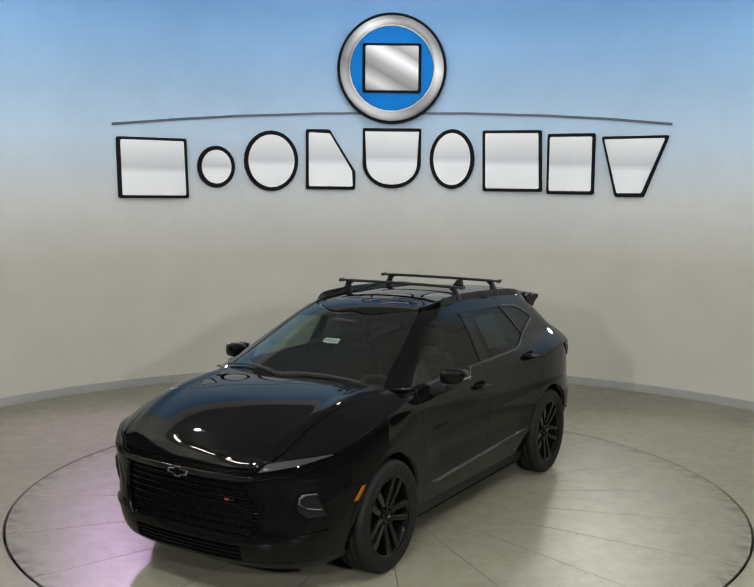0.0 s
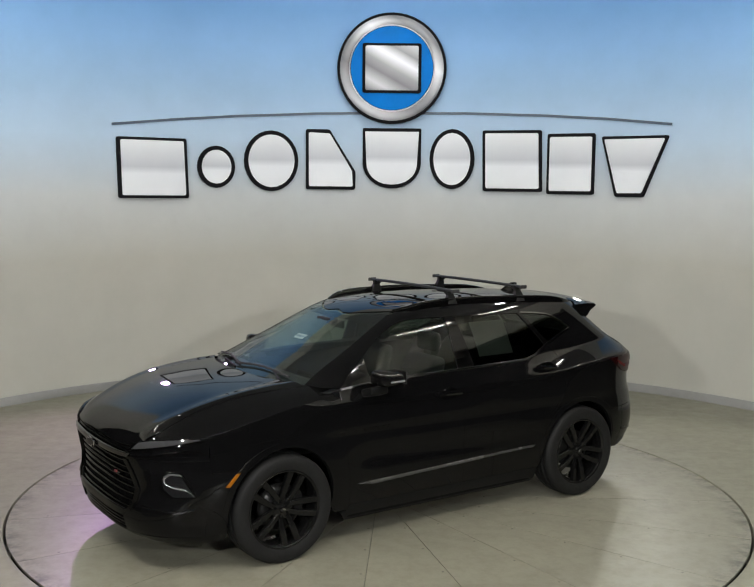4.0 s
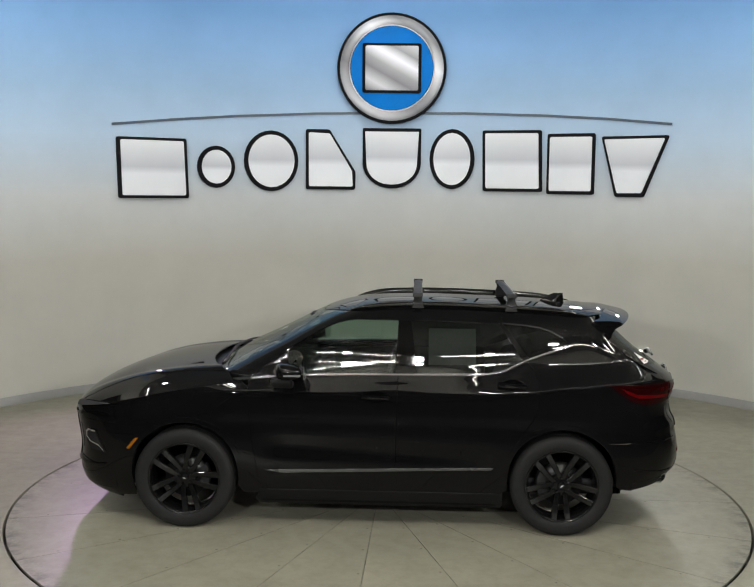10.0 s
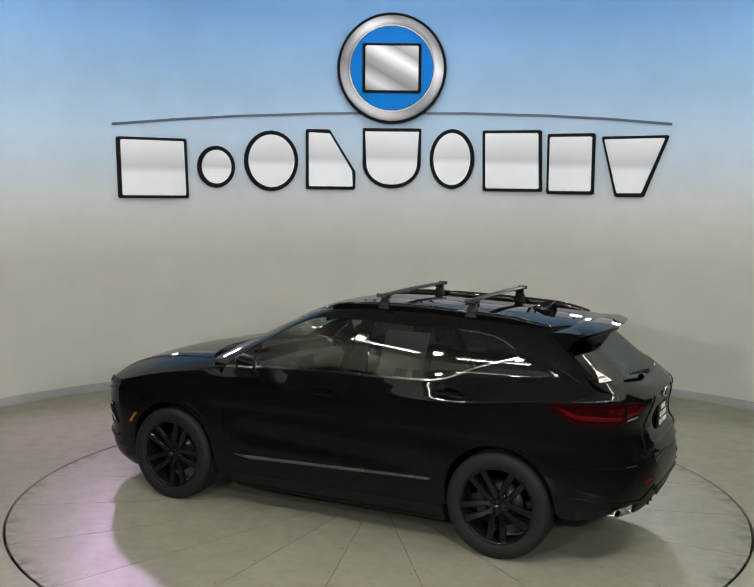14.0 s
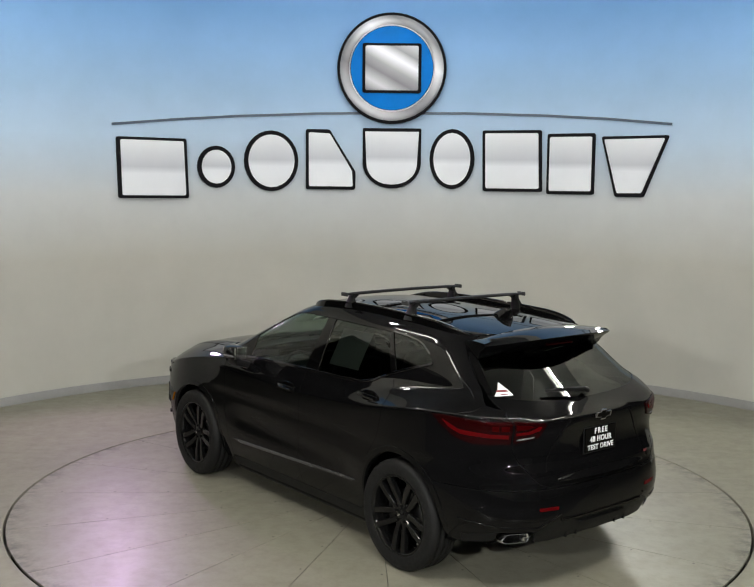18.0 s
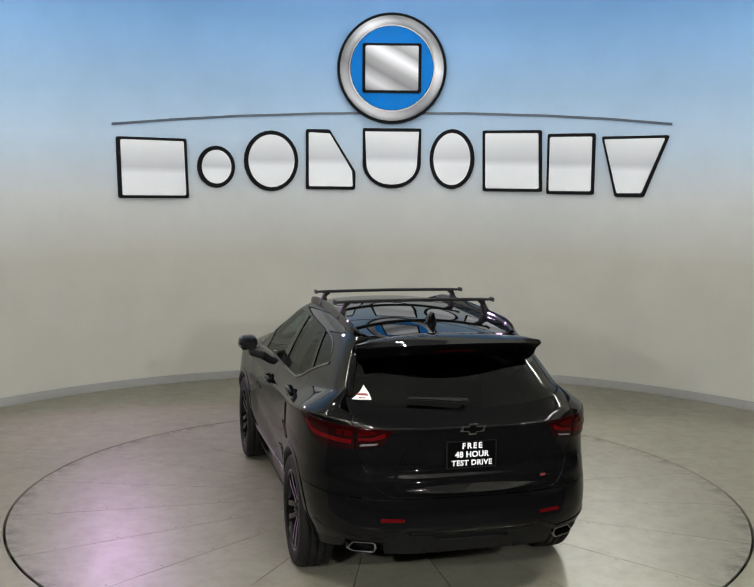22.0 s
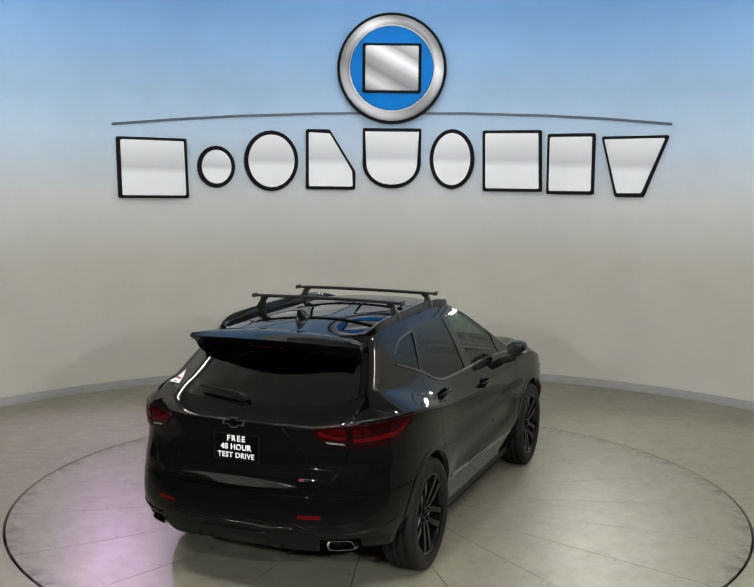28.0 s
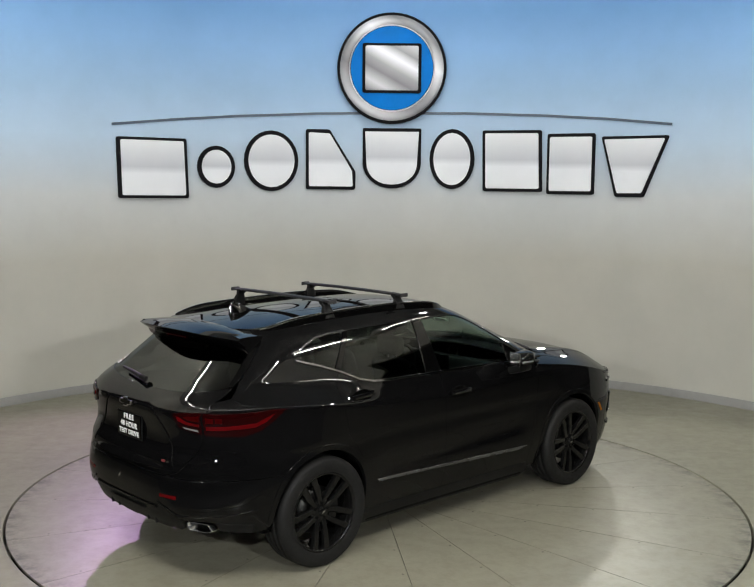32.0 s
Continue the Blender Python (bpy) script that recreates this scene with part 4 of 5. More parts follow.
def build_top():
    front = [(a, nose_top(a)) for a in (0, 6, 12, 18, 24, 30, 36, 42)]
    edge = [front_at(a, z) for a, z in front]
    edge = [(x - 0.004, y) for x, y, z in edge if y < 0.64]
    half = edge + [(2.225, 0.66), (1.99, 0.680), (1.5, 0.720), (1.14, 0.748)] + [(1.345 - 0.20 * (y / 0.75) ** 2.4, y) for y in (0.74, 0.62, 0.5, 0.35, 0.2, 0.0)]
    skin("hood", half + [(x, -y) for x, y in half[-2:0:-1]], hood_at, PAINT, car, 0.04, 0.04, label="long black creased hood")
    cowl = [(1.42, 0.0), (1.38, 0.4), (1.22, 0.78), (1.02, 0.885), (0.90, 0.875), (0.97, 0.66), (1.10, 0.0)]
    skin("cowl", cowl + [(x, -y) for x, y in cowl[-2:0:-1]], lambda x, y: (x, y, 1.172 - 0.05 * abs(y) ** 2 + 0.10 * (1.2 - x) * (x < 1.2)), CLADDING, car, 0.08, 0.08, label="black plastic cowl under the windscreen")
    lim = 54.6
    screen = [(0, 1.19), (20, 1.19), (40, 1.19), (lim, 1.19)] + [(a, screen_top(a) - 0.004) for a in (lim, 50, 44, 38, 32, 26, 20, 14, 8, 0)]
    skin("windscreen", both(screen), front_at, CLEAR_GLASS, car, 5, 0.03, lift=-0.003, flange=0, label="greenish clear windscreen")
    line = [(a, screen_top(a)) for a in (0, 8, 14, 20, 26, 32, 38, 44, 50, lim)]
    fringe = both([(0, 1.575), (25, 1.572), (45, 1.56), (lim, 1.54)] + [(a, z - 0.006) for a, z in line[::-1]])
    skin("screen_header", fringe, front_at, GLOSS, car, 5, 0.02, lift=-0.009, flange=0, label="black band along the windscreen top")
    pts = [front_at(a, z)[:2] for a, z in line]
    half = [(x - 0.003, y) for x, y in pts] + [(x, roof_edge(x)[0] - 0.001) for x in (0.2, 0.1, 0.0, -0.2, -0.4, -0.7, -1.0, -1.3, -1.6, -1.75)] + [(-1.80, 0.4), (-1.815, 0.0)]
    roof = skin("roof", half + [(x, -y) for x, y in half[-2:0:-1]], roof_at, PAINT, car, 0.05, 0.04, label="black roof panel")
    pane = [(0.12, 0.0), (0.11, 0.25), (0.07, 0.44), (0.03, 0.47), (-0.48, 0.47), (-0.52, 0.44), (-0.53, 0.0)]
    skin("sunroof", pane + [(x, -y) for x, y in pane[-2:0:-1]], roof_at, GLOSS, roof, 0.05, 0.05, lift=0.002, flange=0.003, label="closed dark glass sunroof panel")
    # spoiler
    bm = bmesh.new()
    rings = []
    for k in range(29):
        s = -1 + 2 * k / 28
        y = 0.60 * s
        back = 0.135 * abs(s) ** 2.2
        top = roof_at(-1.80, y)[2]
        xt, zt = -2.045 + back, 1.612 - 0.030 * s * s
        thin = 1 - 0.08 * blend(abs(s), 0.75, 1.0)
        fx = -1.76 + 0.075 * blend(abs(s), 0.84, 1.0)
        sec = [(fx, top - 0.004), (-1.80, top + 0.002), (-1.90, (top * 0.62 + zt * 0.38) + 0.006), (-1.98 + back * 0.7, zt + 0.012), (xt, zt), (xt + 0.001, zt - 0.006),
               (xt + 0.010, zt - 0.016 * thin), (xt + 0.060, zt - 0.052 * thin), (min(-1.83, xt + 0.125), zt - 0.096 * thin), (-1.80, zt - 0.120 * thin), (fx + 0.01, 1.50)]
        rings.append([bm.verts.new((x, s * (0.60 + 0.038 * max(0.0, min(1.0, (-1.76 - x) / 0.12))), z)) for x, z in sec])
    for a, b in zip(rings, rings[1:]):
        for j in range(len(a)):
            bm.faces.new((a[j], a[(j + 1) % len(a)], b[(j + 1) % len(a)], b[j]))
    bm.faces.new(rings[0])
    bm.faces.new(rings[-1])
    bmesh.ops.recalc_face_normals(bm, faces=bm.faces)
    spoiler = part("roof_spoiler", bm, PAINT, car, "black spoiler at the rear of the roof", True, 35)
    part("brake_lamp", box(-1.992, -1.980, -0.13, 0.13, 1.548, 1.562, 0.003), RED_DARK, spoiler, "dark red high brake lamp")
    # shark fin
    bm = bmesh.new()
    rings = []
    for k in range(9):
        t = k / 8
        x0, x1 = -1.33 - 0.13 * t ** 1.4, -1.545 + 0.012 * t
        w = 0.034 * (1 - t) ** 0.8 + 0.004
        z = roof_at(-1.44, 0)[2] - 0.006 + 0.075 * t
        rings.append([bm.verts.new(((x0 + x1) / 2 + (x0 - x1) / 2 * math.cos(a), w * math.sin(a) * (0.55 + 0.45 * (math.cos(a) < 0.3)), z)) for a in (2 * math.pi * j / 16 for j in range(16))])
    for a, b in zip(rings, rings[1:]):
        for j in range(16):
            bm.faces.new((a[j], a[(j + 1) % 16], b[(j + 1) % 16], b[j]))
    bm.faces.new(rings[-1])
    bmesh.ops.recalc_face_normals(bm, faces=bm.faces)
    part("antenna_fin", bm, GLOSS, car, "black shark-fin antenna", True, 60)
    # cross bars
    for x in (-0.331, -1.060):
        bm = bmesh.new()
        rings = []
        for k in range(13):
            s = -1 + k / 6
            y = 0.600 * s
            cap = 1.0 if abs(s) < 0.97 else 0.7
            rings.append([bm.verts.new((x + 0.036 * cap * math.cos(a), y, 1.778 + 0.006 * (1 - s * s) + 0.012 * cap * math.sin(a))) for a in (2 * math.pi * j / 14 for j in range(14))])
        for a, b in zip(rings, rings[1:]):
            for j in range(14):
                bm.faces.new((a[j], a[(j + 1) % 14], b[(j + 1) % 14], b[j]))
        bm.faces.new(rings[0])
        bm.faces.new(rings[-1])
        bmesh.ops.recalc_face_normals(bm, faces=bm.faces)
        bar = part("cross_bar", bm, CLADDING, car, "black roof rack cross bar", True, 60)
        for side in (1, -1):
            ye, ze = roof_edge(x)
            bm = bmesh.new()
            rings = []
            for y, z, hx, hy in ((ye - 0.022, ze + 0.005, 0.050, 0.026), (ye - 0.028, ze + 0.042, 0.046, 0.024), (0.535, 1.742, 0.030, 0.015), (0.515, 1.766, 0.038, 0.022), (0.513, 1.784, 0.038, 0.024)):
                rings.append([bm.verts.new((x + hx * cx, side * (y + hy * cy), z)) for cx, cy in ((1, -0.8), (1, 0.8), (0.8, 1), (-0.8, 1), (-1, 0.8), (-1, -0.8), (-0.8, -1), (0.8, -1))])
            for a, b in zip(rings, rings[1:]):
                for j in range(8):
                    bm.faces.new((a[j], a[(j + 1) % 8], b[(j + 1) % 8], b[j]))
            bm.faces.new(rings[0])
            bm.faces.new(rings[-1])
            bmesh.ops.recalc_face_normals(bm, faces=bm.faces)
            part("rack_foot", bm, CLADDING, bar, "", True, 35)
            part("end_cap", move(box(-0.040, 0.040, -0.008, 0.008, -0.015, 0.015, 0.006), x, side * 0.603, 1.779), RUBBER_MAT, bar)
    # wipers
    for y0, y1, x0, x1 in ((0.50, -0.14, 1.19, 1.155), (-0.16, -0.66, 1.27, 1.03)):
        z0, z1 = 1.205, 1.215
        wiper = part("wiper", tube([(1.27 - 0.1 * abs(y0), y0, 1.195), (x0 - 0.03, y0 - 0.2, 1.225), (x1, (y0 + y1) / 2 - 0.05, 1.222)], 0.011), CLADDING, car, "black windscreen wiper")
        blade = []
        for k in range(9):
            y = y0 + 0.06 + (y1 - y0 - 0.1) * k / 8
            z = 1.212 + 0.022 * math.sin(math.pi * k / 8)
            a = angle_of(front_at, y, z)
            p = front_at(a, z)
            blade.append((p[0] + 0.012, y, z + 0.012))
        part("blade", tube(blade, 0.009), RUBBER_MAT, wiper)


def build_front():
    bumper = skin("front_bumper", both([(0, 0.16), (30, 0.16), (60, 0.17), FX(1.97, 0.19), FX(1.97, 0.262), F(0.5, 0.262), (0, 0.262)]), front_at, PAINT, car, 4, 0.025, flange=0.03, label="black front bumper")
    grille = [F(0.50, 0.42), F(0.56, 0.48), F(0.585, 0.59), F(0.55, 0.70), F(0.505, 0.785)]
    for side in (1, -1):
        skin("bumper_cheek", [F(0.44, 0.270), F(0.44, 0.375), F(0.47, 0.40)] + grille + [F(0.52, 0.80), FX(1.97, 0.80), FX(1.97, 0.262), F(0.7, 0.266)], front_at, PAINT, bumper, 3, 0.025, side=side)
        band = [F(0.50, 0.845), F(0.52, 0.80), F(0.7, 0.80), FX(1.97, 0.80), (FX(1.97, 0.92)[0], hood_edge(1.97)[1])]
        a0 = FX(1.97, 0.92)[0]
        band += [(a, nose_top(a)) for a in (a0 - 3, a0 - 7, a0 - 11, a0 - 15, a0 - 20, a0 - 26, a0 - 32) if front_at(a, 0.9)[1] > 0.5]
        skin("headlamp_brow", band, front_at, PAINT, bumper, 3, 0.02, side=side)
        lamp_line = [F(0.535, 0.842), F(0.62, 0.850), F(0.74, 0.872), F(0.84, 0.900), F(0.900, 0.925), F(0.915, 0.944), F(0.885, 0.951), F(0.80, 0.945), F(0.70, 0.932), F(0.62, 0.915), F(0.565, 0.895)]
        head = skin("headlamp", lamp_line, front_at, GLOSS, car, 3, 0.02, lift=0.007, flange=0.02, side=side, label="slim daytime headlamp")
        lens = [F(0.565, 0.854), F(0.70, 0.878), F(0.81, 0.905), F(0.890, 0.934), F(0.88, 0.944), F(0.78, 0.936), F(0.68, 0.921), F(0.61, 0.903)]
        skin("lens", lens, front_at, LAMP_LENS, head, 3, 0.02, lift=0.011, flange=0.004, side=side, label="grey lens")
        pod = [F(0.735, 0.60), F(0.755, 0.685), F(0.795, 0.732), F(0.850, 0.728), F(0.880, 0.64), F(0.897, 0.55), F(0.80, 0.545)]
        fold = [F(0.52, 0.806), F(0.70, 0.834), F(0.855, 0.878), F(0.905, 0.868)]
        skin("bumper_fold", ribbon(fold, [(a, z - 0.020) for a, z in fold]), front_at, GLOSS, bumper, 3, 0.02, lift=0.010, flange=0.014, side=side)
        pod_ob = skin("lamp_pod", pod, front_at, GLOSS, car, 3, 0.02, lift=0.004, flange=0.03, side=side, label="dark lower headlamp housing")
        skin("lens", [F(0.765, 0.675), F(0.80, 0.722), F(0.845, 0.718), F(0.870, 0.63), F(0.887, 0.562), F(0.81, 0.560), F(0.768, 0.61)], front_at, DARK_LENS, pod_ob, 3, 0.02, lift=0.010, flange=0.01, side=side)
        hook = [F(0.848, 0.722), F(0.800, 0.724), F(0.776, 0.702), F(0.774, 0.664), F(0.806, 0.634), F(0.862, 0.618), F(0.886, 0.575)]
        frame_line = ribbon(hook, [(a + 0.9, z - 0.014) for a, z in hook])
        skin("light_guide", frame_line, front_at, CHROME, pod_ob, 3, 0.02, lift=0.016, flange=0.006, side=side)
        skin("air_intake", [F(0.615, 0.56), F(0.66, 0.74), F(0.70, 0.735), F(0.70, 0.60), F(0.685, 0.545)], front_at, GLOSS, car, 3, 0.02, lift=0.003, flange=0.004, side=side, label="black side air panel")
        skin("bumper_blade", [F(0.52, 0.44), F(0.62, 0.475), F(0.82, 0.455), F(0.88, 0.47), F(0.86, 0.435), F(0.62, 0.435)], front_at, GLOSS, car, 3, 0.02, lift=0.014, flange=0.02, side=side)
    # main grille
    net = skin("grille", both([(0, 0.39), F(0.50, 0.39), F(0.62, 0.50), F(0.62, 0.60), F(0.56, 0.80), (0, 0.80)]), front_at, UNDER, car, 4, 0.03, lift=-0.055, flange=0, label="black front grille with thin bars")
    half = curve((0.42, 0.50), (0.48, 0.56), (0.59, 0.585), (0.70, 0.55), (0.785, 0.505))
    for k in range(8):
        z = 0.445 + 0.044 * k
        w = half(z) - 0.005
        skin("grille_bar", both([(0, z - 0.006), F(w, z - 0.006), F(w, z + 0.006), (0, z + 0.006)]), front_at, GLOSS, net, 4, 0.02, lift=-0.018, flange=0.02)
    for z in [0.445 + 0.044 * k for k in range(7)]:
        for k in range(-6, 7):
            y = k * 0.082 + (0.041 if round((z - 0.445) / 0.044) % 2 else 0)
            if abs(y) < half(z + 0.02) - 0.03:
                a = angle_of(front_at, y, z + 0.02) if abs(y) > 1e-6 else 0.0
                x, yy, _ = front_at(a, z + 0.02)
                part("grille_fin", box(x - 0.050, x - 0.036, yy - 0.003, yy + 0.003, z, z + 0.044), UNDER, net)
    for side in (1, -1):
        outer = [F(0.475, 0.40)] + [(a + 1.6, z) for a, z in grille]
        skin("grille_frame", outer + [(a - 1.8, z) for a, z in reversed(grille)] + [F(0.44, 0.42)], front_at, GLOSS, net, 3, 0.03, lift=0.008, flange=0.03, side=side)
    skin("grille_sill", both([(0, 0.375), F(0.45, 0.375), F(0.49, 0.425), (0, 0.430)]), front_at, PAINT, net, 4, 0.02, lift=0.004, flange=0.03)
    bar = skin("grille_top_bar", both([(0, 0.792), F(0.30, 0.794), F(0.53, 0.798), F(0.56, 0.825), F(0.30, 0.828), (0, 0.826)]), front_at, DARK_CHROME, car, 4, 0.02, lift=0.012, flange=0.03, label="dark metallic bar across the nose")
    slot = skin("nose_slot", both([(0, 0.82), F(0.56, 0.82), F(0.52, 0.90), (0, 0.91)]), front_at, UNDER, car, 4, 0.02, lift=-0.035, flange=0, label="black slot under the hood edge")
    for z in (0.846, 0.868):
        skin("slot_bar", both([(0, z - 0.004), F(0.50, z - 0.004), F(0.50, z + 0.004), (0, z + 0.004)]), front_at, GLOSS, slot, 4, 0.02, lift=-0.012, flange=0.015)
    # lower slot
    low = skin("lower_grille", both([(0, 0.262), F(0.45, 0.262), F(0.45, 0.38), (0, 0.38)]), front_at, UNDER, car, 4, 0.03, lift=-0.05, flange=0, label="black lower grille with slats")
    for z in (0.285, 0.312, 0.340):
        skin("slat", both([(0, z - 0.006), F(0.43, z - 0.006), F(0.43, z + 0.006), (0, z + 0.006)]), front_at, GLOSS, low, 4, 0.02, lift=-0.012, flange=0.03)
    # plain emblem and the small red and grey badge
    emblem(2.470, 0.0, 0.800, 0.088, 90, car)
    badge(2.412, 0.378, 0.664, 10, car)


def emblem(x, y, z, half, turn, parent):
    """A plain cross-shaped metal emblem."""
    h = half
    line = [(-h, -0.16 * h), (-0.86 * h, 0.20 * h), (-0.34 * h, 0.20 * h), (-0.26 * h, 0.40 * h), (0.36 * h, 0.40 * h), (0.28 * h, 0.20 * h), (h, 0.20 * h), (0.86 * h, -0.20 * h),
            (0.34 * h, -0.20 * h), (0.26 * h, -0.40 * h), (-0.36 * h, -0.40 * h), (-0.30 * h, -0.20 * h)]
    ob = part("emblem", sheet(line, 0.012, 0.003), CHROME, parent, "plain chrome-edged black emblem")
    ob.matrix_basis = pose(x, y, z, 0, 0, turn)
    bm = move(sheet([(0.78 * a, 0.72 * b) for a, b in line], 0.004), 0, -0.002, 0)
    part("emblem_fill", bm, GLOSS, ob)


def badge(x, y, z, turn, parent):
    """A small badge: one red bar and one grey bar."""
    ob = part("badge", sheet([(-0.040, -0.008), (-0.034, 0.008), (0.002, 0.008), (-0.004, -0.008)], 0.006, 0.002), RED_INK, parent, "small red and grey bar badge")
    ob.matrix_basis = pose(x, y, z, 0, 0, 90 + turn)
    bm = move(sheet([(0.002, -0.008), (0.008, 0.008), (0.040, 0.008), (0.034, -0.008)], 0.006, 0.002), 0, 0, 0)
    part("badge_bar", bm, DARK_CHROME, ob)


def lettering(words, size, material, parent, m, bold=0.0, spread=1.08):
    data = bpy.data.curves.new("lettering", "FONT")
    data.body, data.size, data.align_x, data.align_y, data.extrude, data.offset, data.space_character = words, size, "CENTER", "CENTER", 0.0008, bold, spread
    ob = new("lettering_source", data)
    bpy.context.view_layer.update()
    me = bpy.data.meshes.new_from_object(ob.evaluated_get(bpy.context.evaluated_depsgraph_get()))
    bpy.data.objects.remove(ob)
    me.materials.clear()
    me.materials.append(material)
    text = new("lettering", me)
    text.parent, text.matrix_basis = parent, m
    return text


def build_rear():
    glass_low = [(0, 1.236), R(0.30, 1.242), R(0.56, 1.262), R(0.715, 1.300)]
    glass = glass_low[:-1] + [R(0.698, 1.296), R(0.662, 1.36), R(0.632, 1.43), R(0.597, 1.51), R(0.3, 1.53), (0, 1.53)]
    gate_side = [R(0.48, 0.722), R(0.565, 0.750), R(0.615, 0.80), R(0.665, 0.88), R(0.70, 0.955), R(0.715, 1.0), R(0.723, 1.10), R(0.718, 1.20), R(0.730, 1.285)]
    gate = skin("tailgate", both([(0, 0.722)] + gate_side + [R(0.722, 1.294)] + glass_low[::-1][1:]), rear_at, PAINT, car, 3, 0.01, label="black tailgate")
    skin("rear_window", both(glass), rear_at, REAR_GLASS, gate, 4, 0.03, lift=-0.004, flange=0, label="dark tinted rear window")
    for side in (1, -1):
        trim = ribbon([R(0.699, 1.298), R(0.663, 1.36), R(0.633, 1.43), R(0.598, 1.52)], [R(0.716, 1.303)] + [RX(tail_x(z) + 0.167, z) for z in (1.36, 1.43, 1.52)])
        skin("pillar_trim", trim, rear_at, GLOSS, gate, 3, 0.03, lift=-0.001, side=side, label="gloss black rear pillar trim")
        outer = [RX(-1.765, 1.158), RX(-1.833, 1.104), RX(-1.94, 1.034), RX(-2.043, 1.004), R(0.80, 1.006), R(0.722, 1.012), R(0.722, 1.154), R(0.80, 1.152), RX(-1.961, 1.160), RX(-1.85, 1.166)]
        lampo = skin("tail_lamp", outer, rear_at, RED_DARK, car, 3, 0.02, lift=0.010, flange=0.03, side=side, label="dark red wraparound tail lamp")
        skin("lamp_glow", [RX(-1.84, 1.142), RX(-1.90, 1.092), RX(-1.98, 1.058), R(0.82, 1.048), R(0.735, 1.046), R(0.735, 1.074), R(0.82, 1.076), RX(-1.97, 1.090), RX(-1.90, 1.122)], rear_at, RED_LENS, lampo, 3, 0.02, lift=0.0135, flange=0.004, side=side, label="brighter red lamp segment")
        for y0, y1 in ((0.735, 0.775), (0.783, 0.815)):
            skin("lamp_cell", [R(y0, 1.092), R(y1, 1.092), R(y1, 1.128), R(y0, 1.130)], rear_at, RED_CELL, lampo, 3, 0.02, lift=0.013, flange=0.004, side=side)
        inner = [R(0.708, 1.014), R(0.64, 1.026), R(0.556, 1.046), R(0.508, 1.120), R(0.512, 1.136), R(0.62, 1.148), R(0.708, 1.156)]
        lampi = skin("tail_lamp_inner", inner, rear_at, RED_DARK, gate, 3, 0.02, lift=0.010, flange=0.02, side=side, label="dark red inner tail lamp")
        skin("lamp_glow", [R(0.70, 1.066), R(0.62, 1.072), R(0.553, 1.092), R(0.54, 1.118), R(0.56, 1.120), R(0.62, 1.094), R(0.70, 1.086)], rear_at, RED_LENS, lampi, 3, 0.02, lift=0.0135, flange=0.004, side=side)
        skin("lamp_cell", [R(0.70, 1.098), R(0.63, 1.102), R(0.59, 1.118), R(0.62, 1.130), R(0.70, 1.136)], rear_at, RED_CELL, lampi, 3, 0.02, lift=0.013, flange=0.004, side=side)
        skin("reverse_lamp", [R(0.695, 1.032), R(0.60, 1.044), R(0.585, 1.058), R(0.685, 1.048)], rear_at, SILVER_LENS, lampi, 3, 0.02, lift=0.014, flange=0.004, side=side, label="clear reversing lamp")
        skin("hatch_crease", [R(0.27, 1.140), R(0.30, 1.150), R(0.45, 0.955), R(0.54, 0.775), R(0.51, 0.770), R(0.42, 0.945)], rear_at, PAINT, gate, 3, 0.02, lift=0.006, flange=0.008, side=side)
        skin("reflector", [R(0.44, 0.578), R(0.585, 0.578), R(0.585, 0.604), R(0.44, 0.602)], rear_at, RED_LENS, car, 3, 0.02, lift=0.004, flange=0.006, side=side, label="red bumper reflector")
        # exhaust tip: a flat ring drawn to a point outwards
        frame_line = rounded([(-0.074, -0.031), (0.072, -0.033), (0.104, -0.018), (0.070, 0.029), (-0.082, 0.031), (-0.092, 0.0)], 0.012, 4)
        bm = bmesh.new()
        rows = []
        for depth, grow in ((0.03, -0.001), (0.0, 0.0), (-0.006, -0.003), (-0.006, -0.010), (0.0, -0.014), (0.13, -0.016)):
            rows.append([bm.verts.new((x, depth, z)) for x, z in grown(frame_line, grow)])
        for a, b in zip(rows, rows[1:]):
            for k in range(len(a)):
                bm.faces.new((a[k], a[(k + 1) % len(a)], b[(k + 1) % len(a)], b[k]))
        bmesh.ops.recalc_face_normals(bm, faces=bm.faces)
        # a pipe that runs straight back and is cut on the slant
        way = Vector((0.095, side * 0.18, 0)).normalized()
        slant = Matrix(((way.x, 1, 0, -2.246), (way.y, 0, 0, side * 0.668), (0, 0, 1, 0.392), (0, 0, 0, 1)))
        bm.transform(slant)
        bmesh.ops.recalc_face_normals(bm, faces=bm.faces)
        tip = part("exhaust_tip", bm, CHROME, car, "chrome flat exhaust tip with a pointed end", True, 50)
        bm = move(sheet(grown(frame_line, -0.013), 0.004), 0, 0.11, 0)
        bm.transform(slant)
        bmesh.ops.recalc_face_normals(bm, faces=bm.faces)
        part("exhaust_bore", bm, UNDER, tip, "black bore")
    # the two-piece bumper
    bumper = skin("rear_bumper", both([(0, 0.50), R(0.36, 0.494), R(0.42, 0.516), R(0.52, 0.470), R(0.56, 0.442), R(0.78, 0.442), RX(-1.95, 0.40), RX(-1.95, 0.716), R(0.62, 0.716), (0, 0.716)]), rear_at, PAINT, car, 3, 0.02, flange=0.03, label="black rear bumper")
    skin("diffuser", both([(0, 0.345), R(0.40, 0.340), R(0.545, 0.345), R(0.565, 0.440), R(0.52, 0.468), R(0.42, 0.512), R(0.36, 0.490), (0, 0.496)]), rear_at, CLADDING, bumper, 3, 0.02, lift=-0.012, flange=0.03, label="black plastic diffuser")
